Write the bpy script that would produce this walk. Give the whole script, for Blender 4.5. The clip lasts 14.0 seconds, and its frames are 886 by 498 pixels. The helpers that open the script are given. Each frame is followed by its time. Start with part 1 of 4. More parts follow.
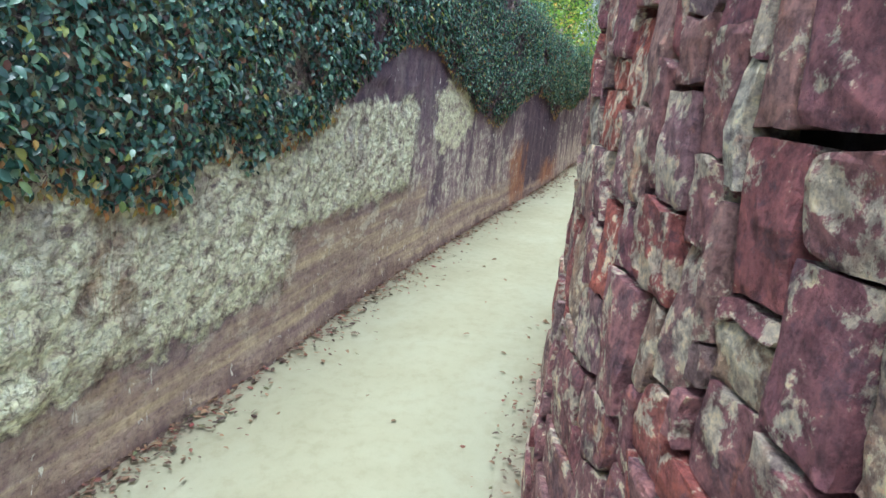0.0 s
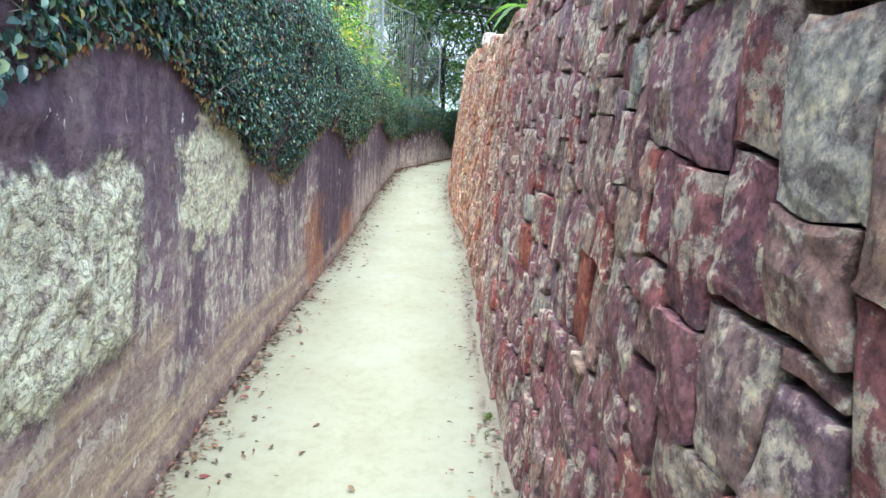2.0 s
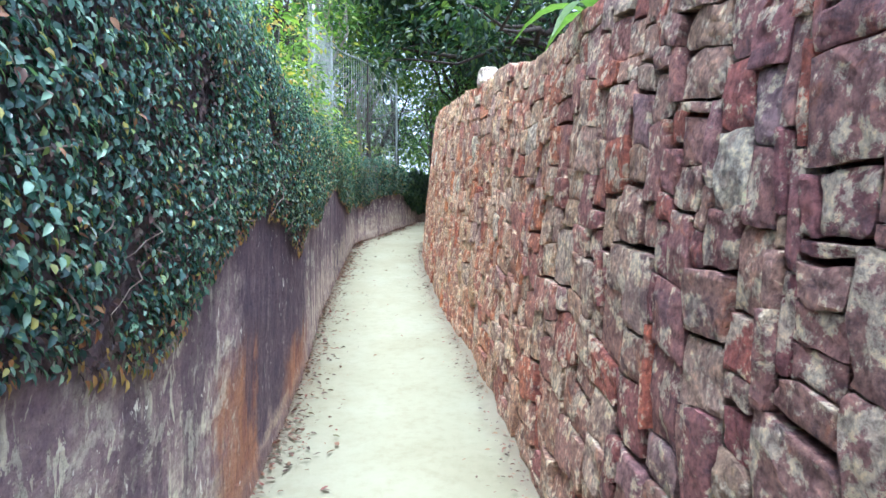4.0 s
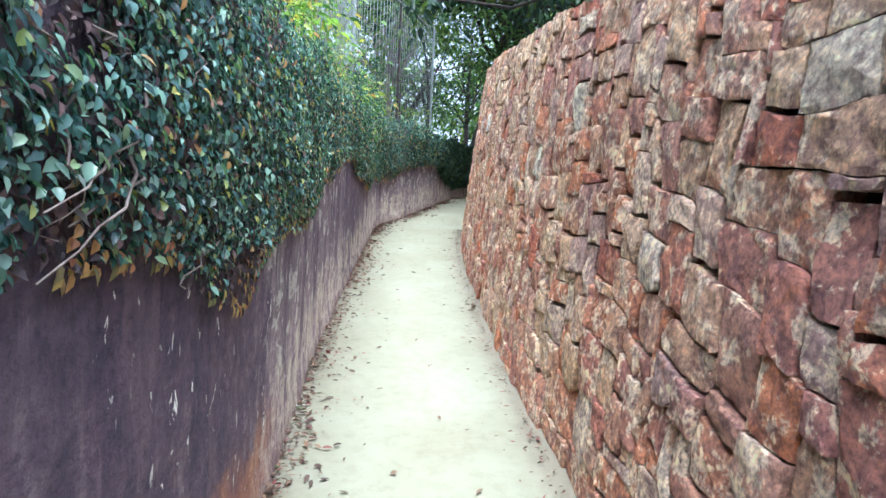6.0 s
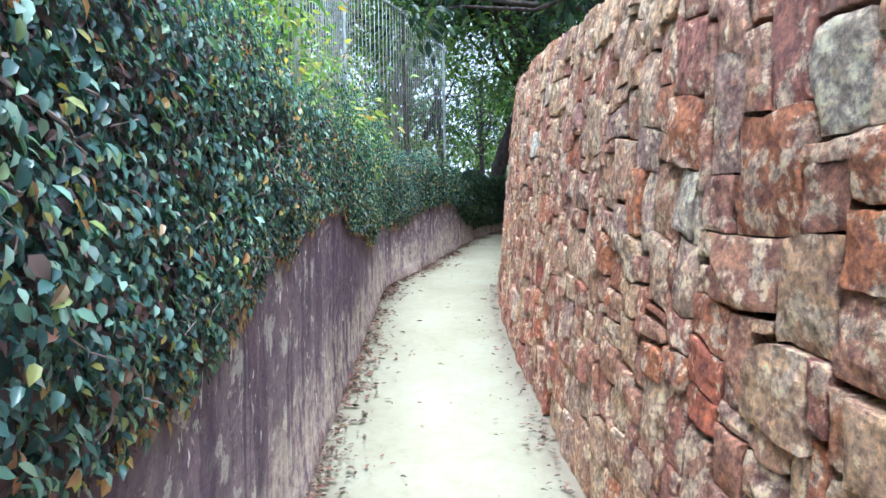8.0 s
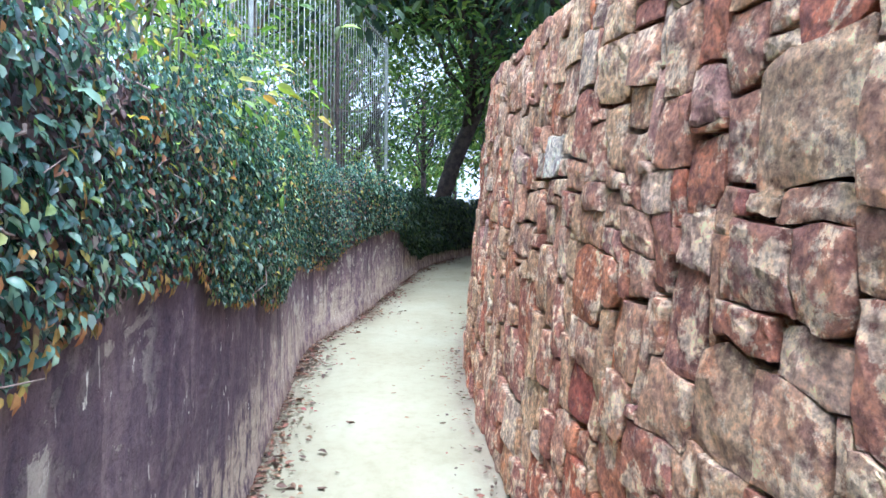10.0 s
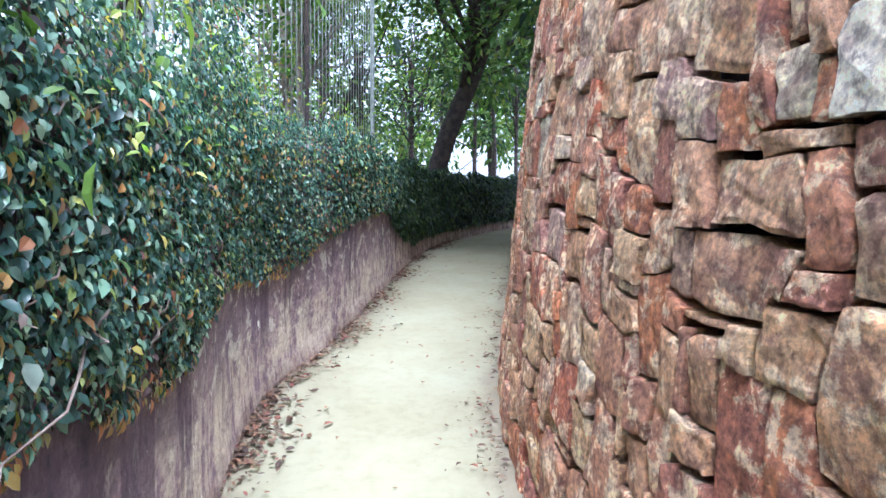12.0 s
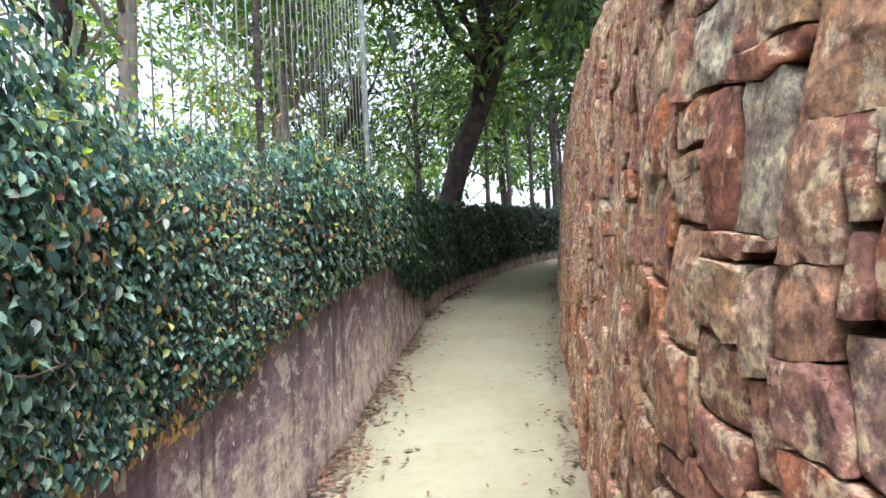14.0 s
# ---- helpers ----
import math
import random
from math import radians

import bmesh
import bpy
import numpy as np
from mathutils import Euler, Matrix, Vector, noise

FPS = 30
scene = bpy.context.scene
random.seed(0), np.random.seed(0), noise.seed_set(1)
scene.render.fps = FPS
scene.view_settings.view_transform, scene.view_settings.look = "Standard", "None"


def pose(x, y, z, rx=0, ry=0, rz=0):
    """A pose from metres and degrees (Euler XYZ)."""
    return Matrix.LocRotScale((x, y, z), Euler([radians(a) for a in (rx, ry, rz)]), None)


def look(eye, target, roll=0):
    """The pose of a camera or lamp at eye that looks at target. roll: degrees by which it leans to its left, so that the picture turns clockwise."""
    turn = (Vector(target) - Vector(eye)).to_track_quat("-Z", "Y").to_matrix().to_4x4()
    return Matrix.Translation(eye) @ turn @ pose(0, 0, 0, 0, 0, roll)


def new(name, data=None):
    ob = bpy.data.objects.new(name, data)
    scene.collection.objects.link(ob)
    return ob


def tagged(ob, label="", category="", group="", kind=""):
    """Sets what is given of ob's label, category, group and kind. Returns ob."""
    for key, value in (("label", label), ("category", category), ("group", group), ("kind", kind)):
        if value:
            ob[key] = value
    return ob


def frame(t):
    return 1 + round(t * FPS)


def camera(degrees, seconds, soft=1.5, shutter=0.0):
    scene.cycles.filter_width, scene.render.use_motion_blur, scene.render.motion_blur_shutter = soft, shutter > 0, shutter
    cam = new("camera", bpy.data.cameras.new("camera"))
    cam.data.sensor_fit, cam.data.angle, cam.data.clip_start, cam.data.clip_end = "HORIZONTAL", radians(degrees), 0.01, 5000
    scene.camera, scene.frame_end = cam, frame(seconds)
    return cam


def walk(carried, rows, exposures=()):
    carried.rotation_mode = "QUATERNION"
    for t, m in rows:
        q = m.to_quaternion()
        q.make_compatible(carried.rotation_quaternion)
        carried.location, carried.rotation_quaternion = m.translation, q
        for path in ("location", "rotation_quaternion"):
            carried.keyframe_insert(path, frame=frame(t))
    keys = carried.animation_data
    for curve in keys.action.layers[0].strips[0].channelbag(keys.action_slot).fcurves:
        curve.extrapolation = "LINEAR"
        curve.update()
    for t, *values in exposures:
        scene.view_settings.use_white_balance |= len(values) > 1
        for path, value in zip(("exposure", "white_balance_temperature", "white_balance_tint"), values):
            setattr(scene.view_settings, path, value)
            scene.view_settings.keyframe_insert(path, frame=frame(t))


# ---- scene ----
cam = camera(73.0, 14.0, soft=1.5)
PATH = [
    (0, (0.000, 0.000, 1.500), (-0.950, 1.730, 1.176), 5.6),
    (0.5, (-0.361, 0.438, 1.583), (-1.230, 2.214, 1.279), 3.9),
    (1, (-0.713, 0.891, 1.694), (-1.322, 2.791, 1.556), 3.8),
    (1.5, (-0.947, 1.448, 1.751), (-1.410, 3.381, 1.531), 3.0),
    (2, (-1.188, 2.013, 1.826), (-1.426, 3.989, 1.621), 2.6),
    (2.5, (-1.373, 2.599, 1.896), (-1.638, 4.579, 1.782), 1.6),
    (3, (-1.572, 3.171, 1.997), (-1.736, 5.164, 2.022), 2.2),
    (5.5, (-2.201, 6.231, 2.413), (-2.230, 8.228, 2.295), -1.2),
    (6, (-2.281, 6.741, 2.475), (-2.432, 8.731, 2.350), 2.7),
    (6.5, (-2.423, 7.238, 2.568), (-2.577, 9.231, 2.495), 1.7),
    (7, (-2.482, 7.713, 2.628), (-2.746, 9.696, 2.628), 1.6),
    (7.5, (-2.552, 8.226, 2.686), (-2.633, 10.224, 2.729), 0.1),
    (8, (-2.580, 8.710, 2.718), (-2.789, 10.699, 2.698), -0.9),
    (8.5, (-2.612, 9.175, 2.758), (-2.717, 11.171, 2.814), 1.5),
    (11, (-3.012, 11.597, 3.118), (-2.969, 13.596, 3.083), -0.6),
    (11.5, (-3.042, 12.025, 3.142), (-3.105, 14.023, 3.071), -3.4),
    (12, (-3.085, 12.485, 3.185), (-3.016, 14.483, 3.129), 0.1),
    (12.5, (-3.104, 12.954, 3.233), (-3.135, 14.952, 3.140), -2.6),
    (13, (-3.103, 13.403, 3.300), (-3.162, 15.401, 3.239), 1.0),
    (13.5, (-3.116, 13.848, 3.362), (-3.039, 15.845, 3.271), -2.4),
    (14, (-3.120, 14.243, 3.423), (-3.086, 16.242, 3.465), -2.8),
]
walk(cam, [(t, look(eye, target, roll)) for t, eye, target, roll in PATH],
     [(0.0, 1.28, 5350, 4), (1.0, 1.6, 5300, 6), (3.0, 1.75, 5150, 9), (5.5, 1.84, 5080, 9), (8.0, 1.98, 5050, 11), (11.0, 2.12, 5050, 15), (12.0, 2.17, 5150, 15), (13.0, 2.19, 5550, 14), (14.0, 2.17, 5850, 14)])

# ---- sky and sun: a bright overcast day ----
SUN_EL, SUN_AZ = 76.0, 165.0
world = bpy.data.worlds.new("overcast_sky")
scene.world = world
world.use_nodes = True
wn = world.node_tree
sky = wn.nodes.new("ShaderNodeTexSky")
sky.sky_type = "NISHITA"
sky.sun_disc = False
sky.sun_elevation, sky.sun_rotation = radians(SUN_EL), radians(SUN_AZ)
sky.air_density, sky.dust_density, sky.ozone_density = 0.8, 5.0, 1.0
wn.nodes["Background"].inputs[1].default_value = 0.15
haze = wn.nodes.new("ShaderNodeHueSaturation")
haze.inputs["Saturation"].default_value, haze.inputs["Value"].default_value = 0.35, 1.1
wn.links.new(sky.outputs[0], haze.inputs["Color"])
wn.links.new(haze.outputs[0], wn.nodes["Background"].inputs[0])
sun = bpy.data.lights.new("sun", "SUN")
sun.energy, sun.angle, sun.color = 1.5, radians(40), (1.0, 0.96, 0.88)
sun_ob = new("sun", sun)
a, e = radians(SUN_AZ), radians(SUN_EL)
sun_ob.matrix_world = look((0, 0, 0), (-math.sin(a) * math.cos(e), -math.cos(a) * math.cos(e), -math.sin(e)))
sun_ob.location = (0, 0, 30)

# ---- the plan: both wall feet and the slope of the lane ----
LEFT_FOOT = [(-0.9, -5), (-1.5, -2.5), (-2.0, 0), (-2.2, 1.2), (-2.36, 2.35), (-2.6, 3.8), (-2.82, 5.6), (-3.02, 7.7), (-3.22, 9.3),
             (-3.48, 10.9), (-3.67, 12.4), (-3.87, 14.2), (-4.02, 15.6), (-3.99, 16.3), (-3.77, 17.2), (-3.61, 18.4),
             (-3.4, 20), (-3.02, 22.4), (-2.1, 25.2), (-0.6, 28.5), (2.0, 31.5), (6, 34)]
RIGHT_FOOT = [(1.6, -5), (1.0, -2.5), (0.72, -0.8), (0.4, 0.2), (0.06, 0.75), (-0.2, 1.15), (-0.42, 1.5), (-0.62, 1.85), (-0.77, 2.3),
              (-0.9, 2.8), (-1.0, 3.3), (-1.1, 4.1), (-1.2, 4.8), (-1.38, 5.9), (-1.55, 7.3), (-1.73, 8.5), (-1.93, 9.7),
              (-2.14, 10.7), (-2.32, 11.9), (-2.48, 13.0), (-2.61, 14.1), (-2.69, 15.2), (-2.67, 15.9), (-2.5, 16.9), (-2.26, 18.3),
              (-1.72, 21.1), (-0.5, 26.0), (2.0, 29.5), (6, 32)]
SLOPE = [(-300, -14), (-60, -7), (-6, -1.05), (-3, -0.6), (0, -0.15), (3.17, 0.32), (7.6, 0.97), (9.5, 1.24), (12.7, 1.70), (15.6, 2.13), (18, 2.43), (21, 2.75), (24, 3.0),
         (30, 3.4), (60, 4.5), (300, 8)]
SY, SZ = [p[0] for p in SLOPE], [p[1] for p in SLOPE]


def ground_z(y):
    return float(np.interp(y, SY, SZ))


class Line:
    """A smooth plan curve through its knots, by running length u."""

    def __init__(self, knots, step=0.04):
        k = np.array(knots, float)
        pts = []
        for i in range(len(k) - 1):
            p0, p1, p2, p3 = k[max(i - 1, 0)], k[i], k[i + 1], k[min(i + 2, len(k) - 1)]
            n = max(2, int(np.linalg.norm(p2 - p1) / step))
            for t in np.linspace(0, 1, n, endpoint=False):
                pts.append(0.5 * (2 * p1 + (p2 - p0) * t + (2 * p0 - 5 * p1 + 4 * p2 - p3) * t ** 2 + (3 * p1 - p0 - 3 * p2 + p3) * t ** 3))
        pts.append(k[-1])
        self.p = np.array(pts)
        for _ in range(4):
            self.p[1:-1] = (self.p[:-2] + 2 * self.p[1:-1] + self.p[2:]) / 4
        self.u = np.r_[0, np.cumsum(np.linalg.norm(np.diff(self.p, axis=0), axis=1))]
        self.length = self.u[-1]
        self.t = np.gradient(self.p, self.u, axis=0)

    def at(self, u):
        return np.interp(u, self.u, self.p[:, 0]), np.interp(u, self.u, self.p[:, 1])

    def along(self, u):
        x, y = np.interp(u, self.u, self.t[:, 0]), np.interp(u, self.u, self.t[:, 1])
        n = math.hypot(x, y)
        return x / n, y / n

    def u_of_y(self, y):
        return float(np.interp(y, self.p[:, 1], self.u))


left_line, right_line = Line(LEFT_FOOT), Line(RIGHT_FOOT)


def on_left(u, v, out):
    """A place on the plastered wall: u along, v up, out towards the lane."""
    x, y = left_line.at(u)
    tx, ty = left_line.along(u)
    return Vector((x + ty * out, y - tx * out, ground_z(y) + v))


def batter(v):
    return 0.10 * v + 0.05 * max(0.0, v - 1.7) ** 2


def on_right(u, v, out):
    """A place on the stone wall: it leans back from the lane as it rises."""
    x, y = right_line.at(u)
    tx, ty = right_line.along(u)
    o = out - batter(v) * float(np.interp(y, (0.5, 2.0, 4.5), (0.32, 0.38, 1.0))) - 0.03
    return Vector((x - ty * o, y + tx * o, ground_z(y) + v))


def fbm(x, y, z=0.0, octaves=3):
    s, a = 0.0, 1.0
    for _ in range(octaves):
        s += a * noise.noise((x, y, z))
        x, y, z, a = x * 2.03, y * 2.03, z * 2.03, a * 0.5
    return s


# ---- building helpers ----
def link_mesh(name, verts, faces, material, parent=None, label="", smooth=False, uvs=None):
    me = bpy.data.meshes.new(name)
    me.from_pydata(verts, [], faces)
    for m in material if isinstance(material, (list, tuple)) else (material,):
        me.materials.append(m)
    if smooth:
        me.polygons.foreach_set("use_smooth", [True] * len(me.polygons))
    if uvs is not None:
        layer = me.uv_layers.new(name="UVMap")
        idx = np.empty(len(me.loops), dtype=np.int32)
        me.loops.foreach_get("vertex_index", idx)
        layer.data.foreach_set("uv", np.asarray(uvs, dtype=np.float32)[idx].ravel())
    ob = new(name, me)
    if parent:
        ob.parent = parent
        if label:
            ob["label"] = label
    return ob


def part(name, bm, material, parent=None, label="", smooth=True):
    me = bpy.data.meshes.new(name)
    bm.to_mesh(me)
    bm.free()
    me.materials.append(material)
    if smooth:
        me.polygons.foreach_set("use_smooth", [True] * len(me.polygons))
    ob = new(name, me)
    if parent:
        ob.parent = parent
        if label:
            ob["label"] = label
    return ob


class Soup:
    """Collects verts and faces of many small pieces for one mesh."""

    def __init__(self):
        self.v, self.f, self.m = [], [], []

    def add(self, verts, faces, mat=0):
        n = len(self.v)
        self.v.extend(verts)
        self.f.extend([tuple(i + n for i in f) for f in faces])
        self.m.extend([mat] * len(faces))

    def link(self, name, material, parent=None, label="", smooth=False):
        ob = link_mesh(name, self.v, self.f, material, parent, label, smooth)
        if any(self.m):
            ob.data.polygons.foreach_set("material_index", self.m)
        return ob


def tube(soup, pts, radii, sides=8, mat=0, wobble=0.0, cap=True):
    """A tapered tube along pts."""
    pts = [Vector(p) for p in pts]
    verts, faces = [], []
    up = Vector((0.31, 0.17, 0.93))
    for i, p in enumerate(pts):
        d = (pts[min(i + 1, len(pts) - 1)] - pts[max(i - 1, 0)]).normalized()
        s = d.cross(up)
        if s.length < 0.05:
            s = d.cross(Vector((1, 0, 0)))
        s.normalize()
        t = s.cross(d)
        for k in range(sides):
            a = 2 * math.pi * k / sides
            r = radii[i] * (1 + wobble * noise.noise((p.x * 3 + k, p.y * 3, p.z * 3)))
            verts.append(tuple(p + (s * math.cos(a) + t * math.sin(a)) * r))
    for i in range(len(pts) - 1):
        for k in range(sides):
            faces.append((i * sides + k, i * sides + (k + 1) % sides, (i + 1) * sides + (k + 1) % sides, (i + 1) * sides + k))
    if cap:
        faces.append(tuple(range(sides))[::-1])
        faces.append(tuple((len(pts) - 1) * sides + k for k in range(sides)))
    soup.add(verts, faces, mat)


def leaf(soup, p, d, n, length, width, fold=0.25, mat=0):
    """One pointed leaf from p along d, its face to n, folded on its midrib and bent at the tip."""
    s = d.cross(n)
    if s.length < 1e-4:
        return
    s.normalize()
    n = s.cross(d)
    up = n * width * fold
    m1, m2 = p + d * length * 0.24, p + d * length * 0.60 - n * length * 0.05
    tip = p + d * length - n * length * 0.20
    a, b = s * width * 0.42, s * width * 0.43
    soup.add([tuple(q) for q in (p, m1 + a + up, m2 + b + up, tip, m2 - b + up, m1 - a + up, m1, m2)],
             [(0, 1, 6), (1, 2, 7, 6), (2, 3, 7), (0, 6, 5), (6, 7, 4, 5), (7, 3, 4)], mat)


# ---- materials ----
def node_mat(name):
    m = bpy.data.materials.new(name)
    m.use_nodes = True
    nt = m.node_tree
    return m, nt, nt.nodes["Principled BSDF"]


class Nodes:
    """Short forms for wiring a material."""

    def __init__(self, nt):
        self.nt = nt

    def node(self, kind, **props):
        n = self.nt.nodes.new(kind)
        for k, v in props.items():
            if k == "blend_type":
                n.blend_type = v
            elif k == "data_type":
                n.data_type = v
            elif k == "operation":
                n.operation = v
        return n

    def wire(self, a, b):
        self.nt.links.new(a, b)

    def put(self, socket, value):
        if hasattr(value, "is_linked"):
            self.wire(value, socket)
        else:
            socket.default_value = value

    def noise(self, vec, scale, detail=4, rough=0.55, distort=0.0):
        n = self.node("ShaderNodeTexNoise")
        self.wire(vec, n.inputs["Vector"])
        n.inputs["Scale"].default_value = scale
        n.inputs["Detail"].default_value = detail
        n.inputs["Roughness"].default_value = rough
        n.inputs["Distortion"].default_value = distort
        return n.outputs["Fac"]

    def scaled(self, vec, s):
        n = self.node("ShaderNodeVectorMath", operation="MULTIPLY")
        self.wire(vec, n.inputs[0])
        n.inputs[1].default_value = s
        return n.outputs[0]

    def math(self, op, a, b=0.0, clamp=False):
        n = self.node("ShaderNodeMath", operation=op)
        n.use_clamp = clamp
        self.put(n.inputs[0], a)
        self.put(n.inputs[1], b)
        return n.outputs[0]

    def step(self, v, lo, hi):
        n = self.node("ShaderNodeMapRange")
        n.interpolation_type = "SMOOTHSTEP"
        self.wire(v, n.inputs["Value"])
        n.inputs["From Min"].default_value = lo
        n.inputs["From Max"].default_value = hi
        return n.outputs["Result"]

    def mix(self, fac, a, b, blend="MIX"):
        n = self.node("ShaderNodeMix", data_type="RGBA", blend_type=blend)
        self.put(n.inputs["Factor"], fac)
        cols = [s for s in n.inputs if s.type == "RGBA"]
        self.put(cols[0], a if hasattr(a, "is_linked") else (*a, 1))
        self.put(cols[1], b if hasattr(b, "is_linked") else (*b, 1))
        return [s for s in n.outputs if s.type == "RGBA"][0]

    def ramp(self, fac, stops, mode="LINEAR"):
        n = self.node("ShaderNodeValToRGB")
        n.color_ramp.interpolation = mode
        el = n.color_ramp.elements
        while len(el) > 1:
            el.remove(el[-1])
        el[0].position, el[0].color = stops[0][0], (*stops[0][1], 1)
        for p, c in stops[1:]:
            s = el.new(p)
            s.color = (*c, 1)
        self.wire(fac, n.inputs[0])
        return n.outputs[0]

    def bump(self, height, strength, distance, after=None):
        n = self.node("ShaderNodeBump")
        self.wire(height, n.inputs["Height"])
        n.inputs["Strength"].default_value = strength
        n.inputs["Distance"].default_value = distance
        if after is not None:
            self.wire(after, n.inputs["Normal"])
        return n.outputs[0]

    def place(self):
        return self.node("ShaderNodeNewGeometry").outputs["Position"]


def stone_material(name, per_object, tone=None):
    """Split reddish gneiss: mauve, rust and tan stones with cream lichen and pits."""
    m, nt, bsdf = node_mat(name)
    k = Nodes(nt)
    pos = k.place()
    rnd = k.node("ShaderNodeObjectInfo").outputs["Random"] if per_object else k.node("ShaderNodeNewGeometry").outputs["Random Per Island"]
    base = k.ramp(rnd, [(0.0, (0.246, 0.093, 0.112)), (0.14, (0.314, 0.145, 0.151)), (0.28, (0.358, 0.209, 0.185)), (0.42, (0.258, 0.099, 0.123)), (0.53, (0.426, 0.116, 0.084)),
                        (0.63, (0.314, 0.151, 0.168)), (0.76, (0.426, 0.302, 0.213)), (0.86, (0.291, 0.186, 0.224)), (0.93, (0.403, 0.116, 0.084)), (1.0, (0.515, 0.510, 0.426))])
    ysep = k.node("ShaderNodeSeparateXYZ")
    k.wire(pos, ysep.inputs[0])
    later = k.step(ysep.outputs[1], 5.0, 9.5)
    tan = k.ramp(rnd, [(0.0, (0.429, 0.174, 0.121)), (0.14, (0.571, 0.311, 0.181)), (0.28, (0.644, 0.414, 0.234)), (0.42, (0.438, 0.188, 0.138)), (0.53, (0.571, 0.216, 0.091)),
                       (0.63, (0.552, 0.282, 0.191)), (0.76, (0.684, 0.461, 0.261)), (0.86, (0.470, 0.301, 0.251)), (0.93, (0.510, 0.146, 0.070)), (1.0, (0.674, 0.565, 0.417))])
    base = k.mix(later, base, tan)
    if tone:
        base = k.ramp(rnd, [(0.0, tone[0]), (1.0, tone[1])])
    shift = k.math("MULTIPLY", rnd, 37.0)
    vec = k.node("ShaderNodeVectorMath", operation="ADD")
    k.wire(pos, vec.inputs[0])
    comb = k.node("ShaderNodeCombineXYZ")
    for i in range(3):
        k.wire(shift, comb.inputs[i])
    k.wire(comb.outputs[0], vec.inputs[1])
    v = vec.outputs[0]
    crust = k.math("ADD", k.noise(v, 12.0, 9, 0.73, 0.2), k.math("MULTIPLY", k.math("SUBTRACT", k.noise(v, 3.6, 3, 0.6), 0.5), 0.45))
    patch = k.step(crust, 0.515, 0.565)
    col = k.mix(k.math("MULTIPLY", patch, 0.78), base, tone[2] if tone else k.mix(later, (0.68, 0.61, 0.47), (0.84, 0.67, 0.46)))
    rust = k.step(k.noise(v, 4.3, 6, 0.68, 0.8), 0.58, 0.68)
    if not tone:
        col = k.mix(k.math("MULTIPLY", rust, k.math("ADD", 0.42, k.math("MULTIPLY", later, 0.2))), col, (0.48, 0.155, 0.055))
    dark_mottle = k.step(k.noise(v, 8.0, 9, 0.74, 0.2), 0.54, 0.60)
    col = k.mix(k.math("MULTIPLY", dark_mottle, 0.6), col, tone[3] if tone else k.mix(later, (0.105, 0.062, 0.090), (0.19, 0.075, 0.075)))
    grain = k.noise(v, 48.0, 6, 0.68)
    col = k.mix(0.7, col, k.ramp(grain, [(0.37, (0.40, 0.35, 0.37)), (0.49, (1.0, 1.0, 1.0)), (0.62, (1.5, 1.46, 1.36))]), "MULTIPLY")
    blot = k.noise(v, 17.0, 7, 0.7, 0.2)
    col = k.mix(0.85, col, k.ramp(blot, [(0.36, (0.50, 0.40, 0.43)), (0.49, (1.0, 1.0, 1.0)), (0.62, (1.40, 1.36, 1.22))]), "MULTIPLY")
    k.wire(col, bsdf.inputs["Base Color"])
    bsdf.inputs["Roughness"].default_value = 0.82
    b = k.bump(k.noise(v, 17.0, 9, 0.74, 0.4), 1.0, 0.05)
    k.wire(k.bump(grain, 0.9, 0.010, b), bsdf.inputs["Normal"])
    return m


def plain_material(name, a, b, scale=12.0, rough=0.8, bump=0.3, distance=0.01, random_island=None):
    """Two tones in noise, with relief."""
    m, nt, bsdf = node_mat(name)
    k = Nodes(nt)
    pos = k.place()
    col = k.mix(k.step(k.noise(pos, scale, 5, 0.6), 0.35, 0.65), a, b)
    k.wire(col, bsdf.inputs["Base Color"])
    bsdf.inputs["Roughness"].default_value = rough
    if bump:
        k.wire(k.bump(k.noise(pos, scale * 3, 5, 0.65), bump, distance), bsdf.inputs["Normal"])
    return m


def leaf_material(name, stops, rough=0.4, through_light=0.35, tint=(1.0, 1.15, 0.45)):
    """Leaves, each with its own tone; some light passes through."""
    m, nt, bsdf = node_mat(name)
    k = Nodes(nt)
    rnd = k.node("ShaderNodeNewGeometry").outputs["Random Per Island"]
    col = k.ramp(rnd, stops)
    col = k.mix(0.6, col, k.ramp(k.noise(k.place(), 30.0, 3), [(0.3, (0.65, 0.65, 0.65)), (0.7, (1.3, 1.3, 1.3))]), "MULTIPLY")
    k.wire(col, bsdf.inputs["Base Color"])
    bsdf.inputs["Roughness"].default_value = rough
    tr = nt.nodes.new("ShaderNodeBsdfTranslucent")
    k.wire(k.mix(1.0, col, tint, "MULTIPLY"), tr.inputs["Color"])
    mixs = nt.nodes.new("ShaderNodeMixShader")
    mixs.inputs[0].default_value = through_light
    k.wire(bsdf.outputs[0], mixs.inputs[1])
    k.wire(tr.outputs[0], mixs.inputs[2])
    k.wire(mixs.outputs[0], nt.nodes["Material Output"].inputs["Surface"])
    return m


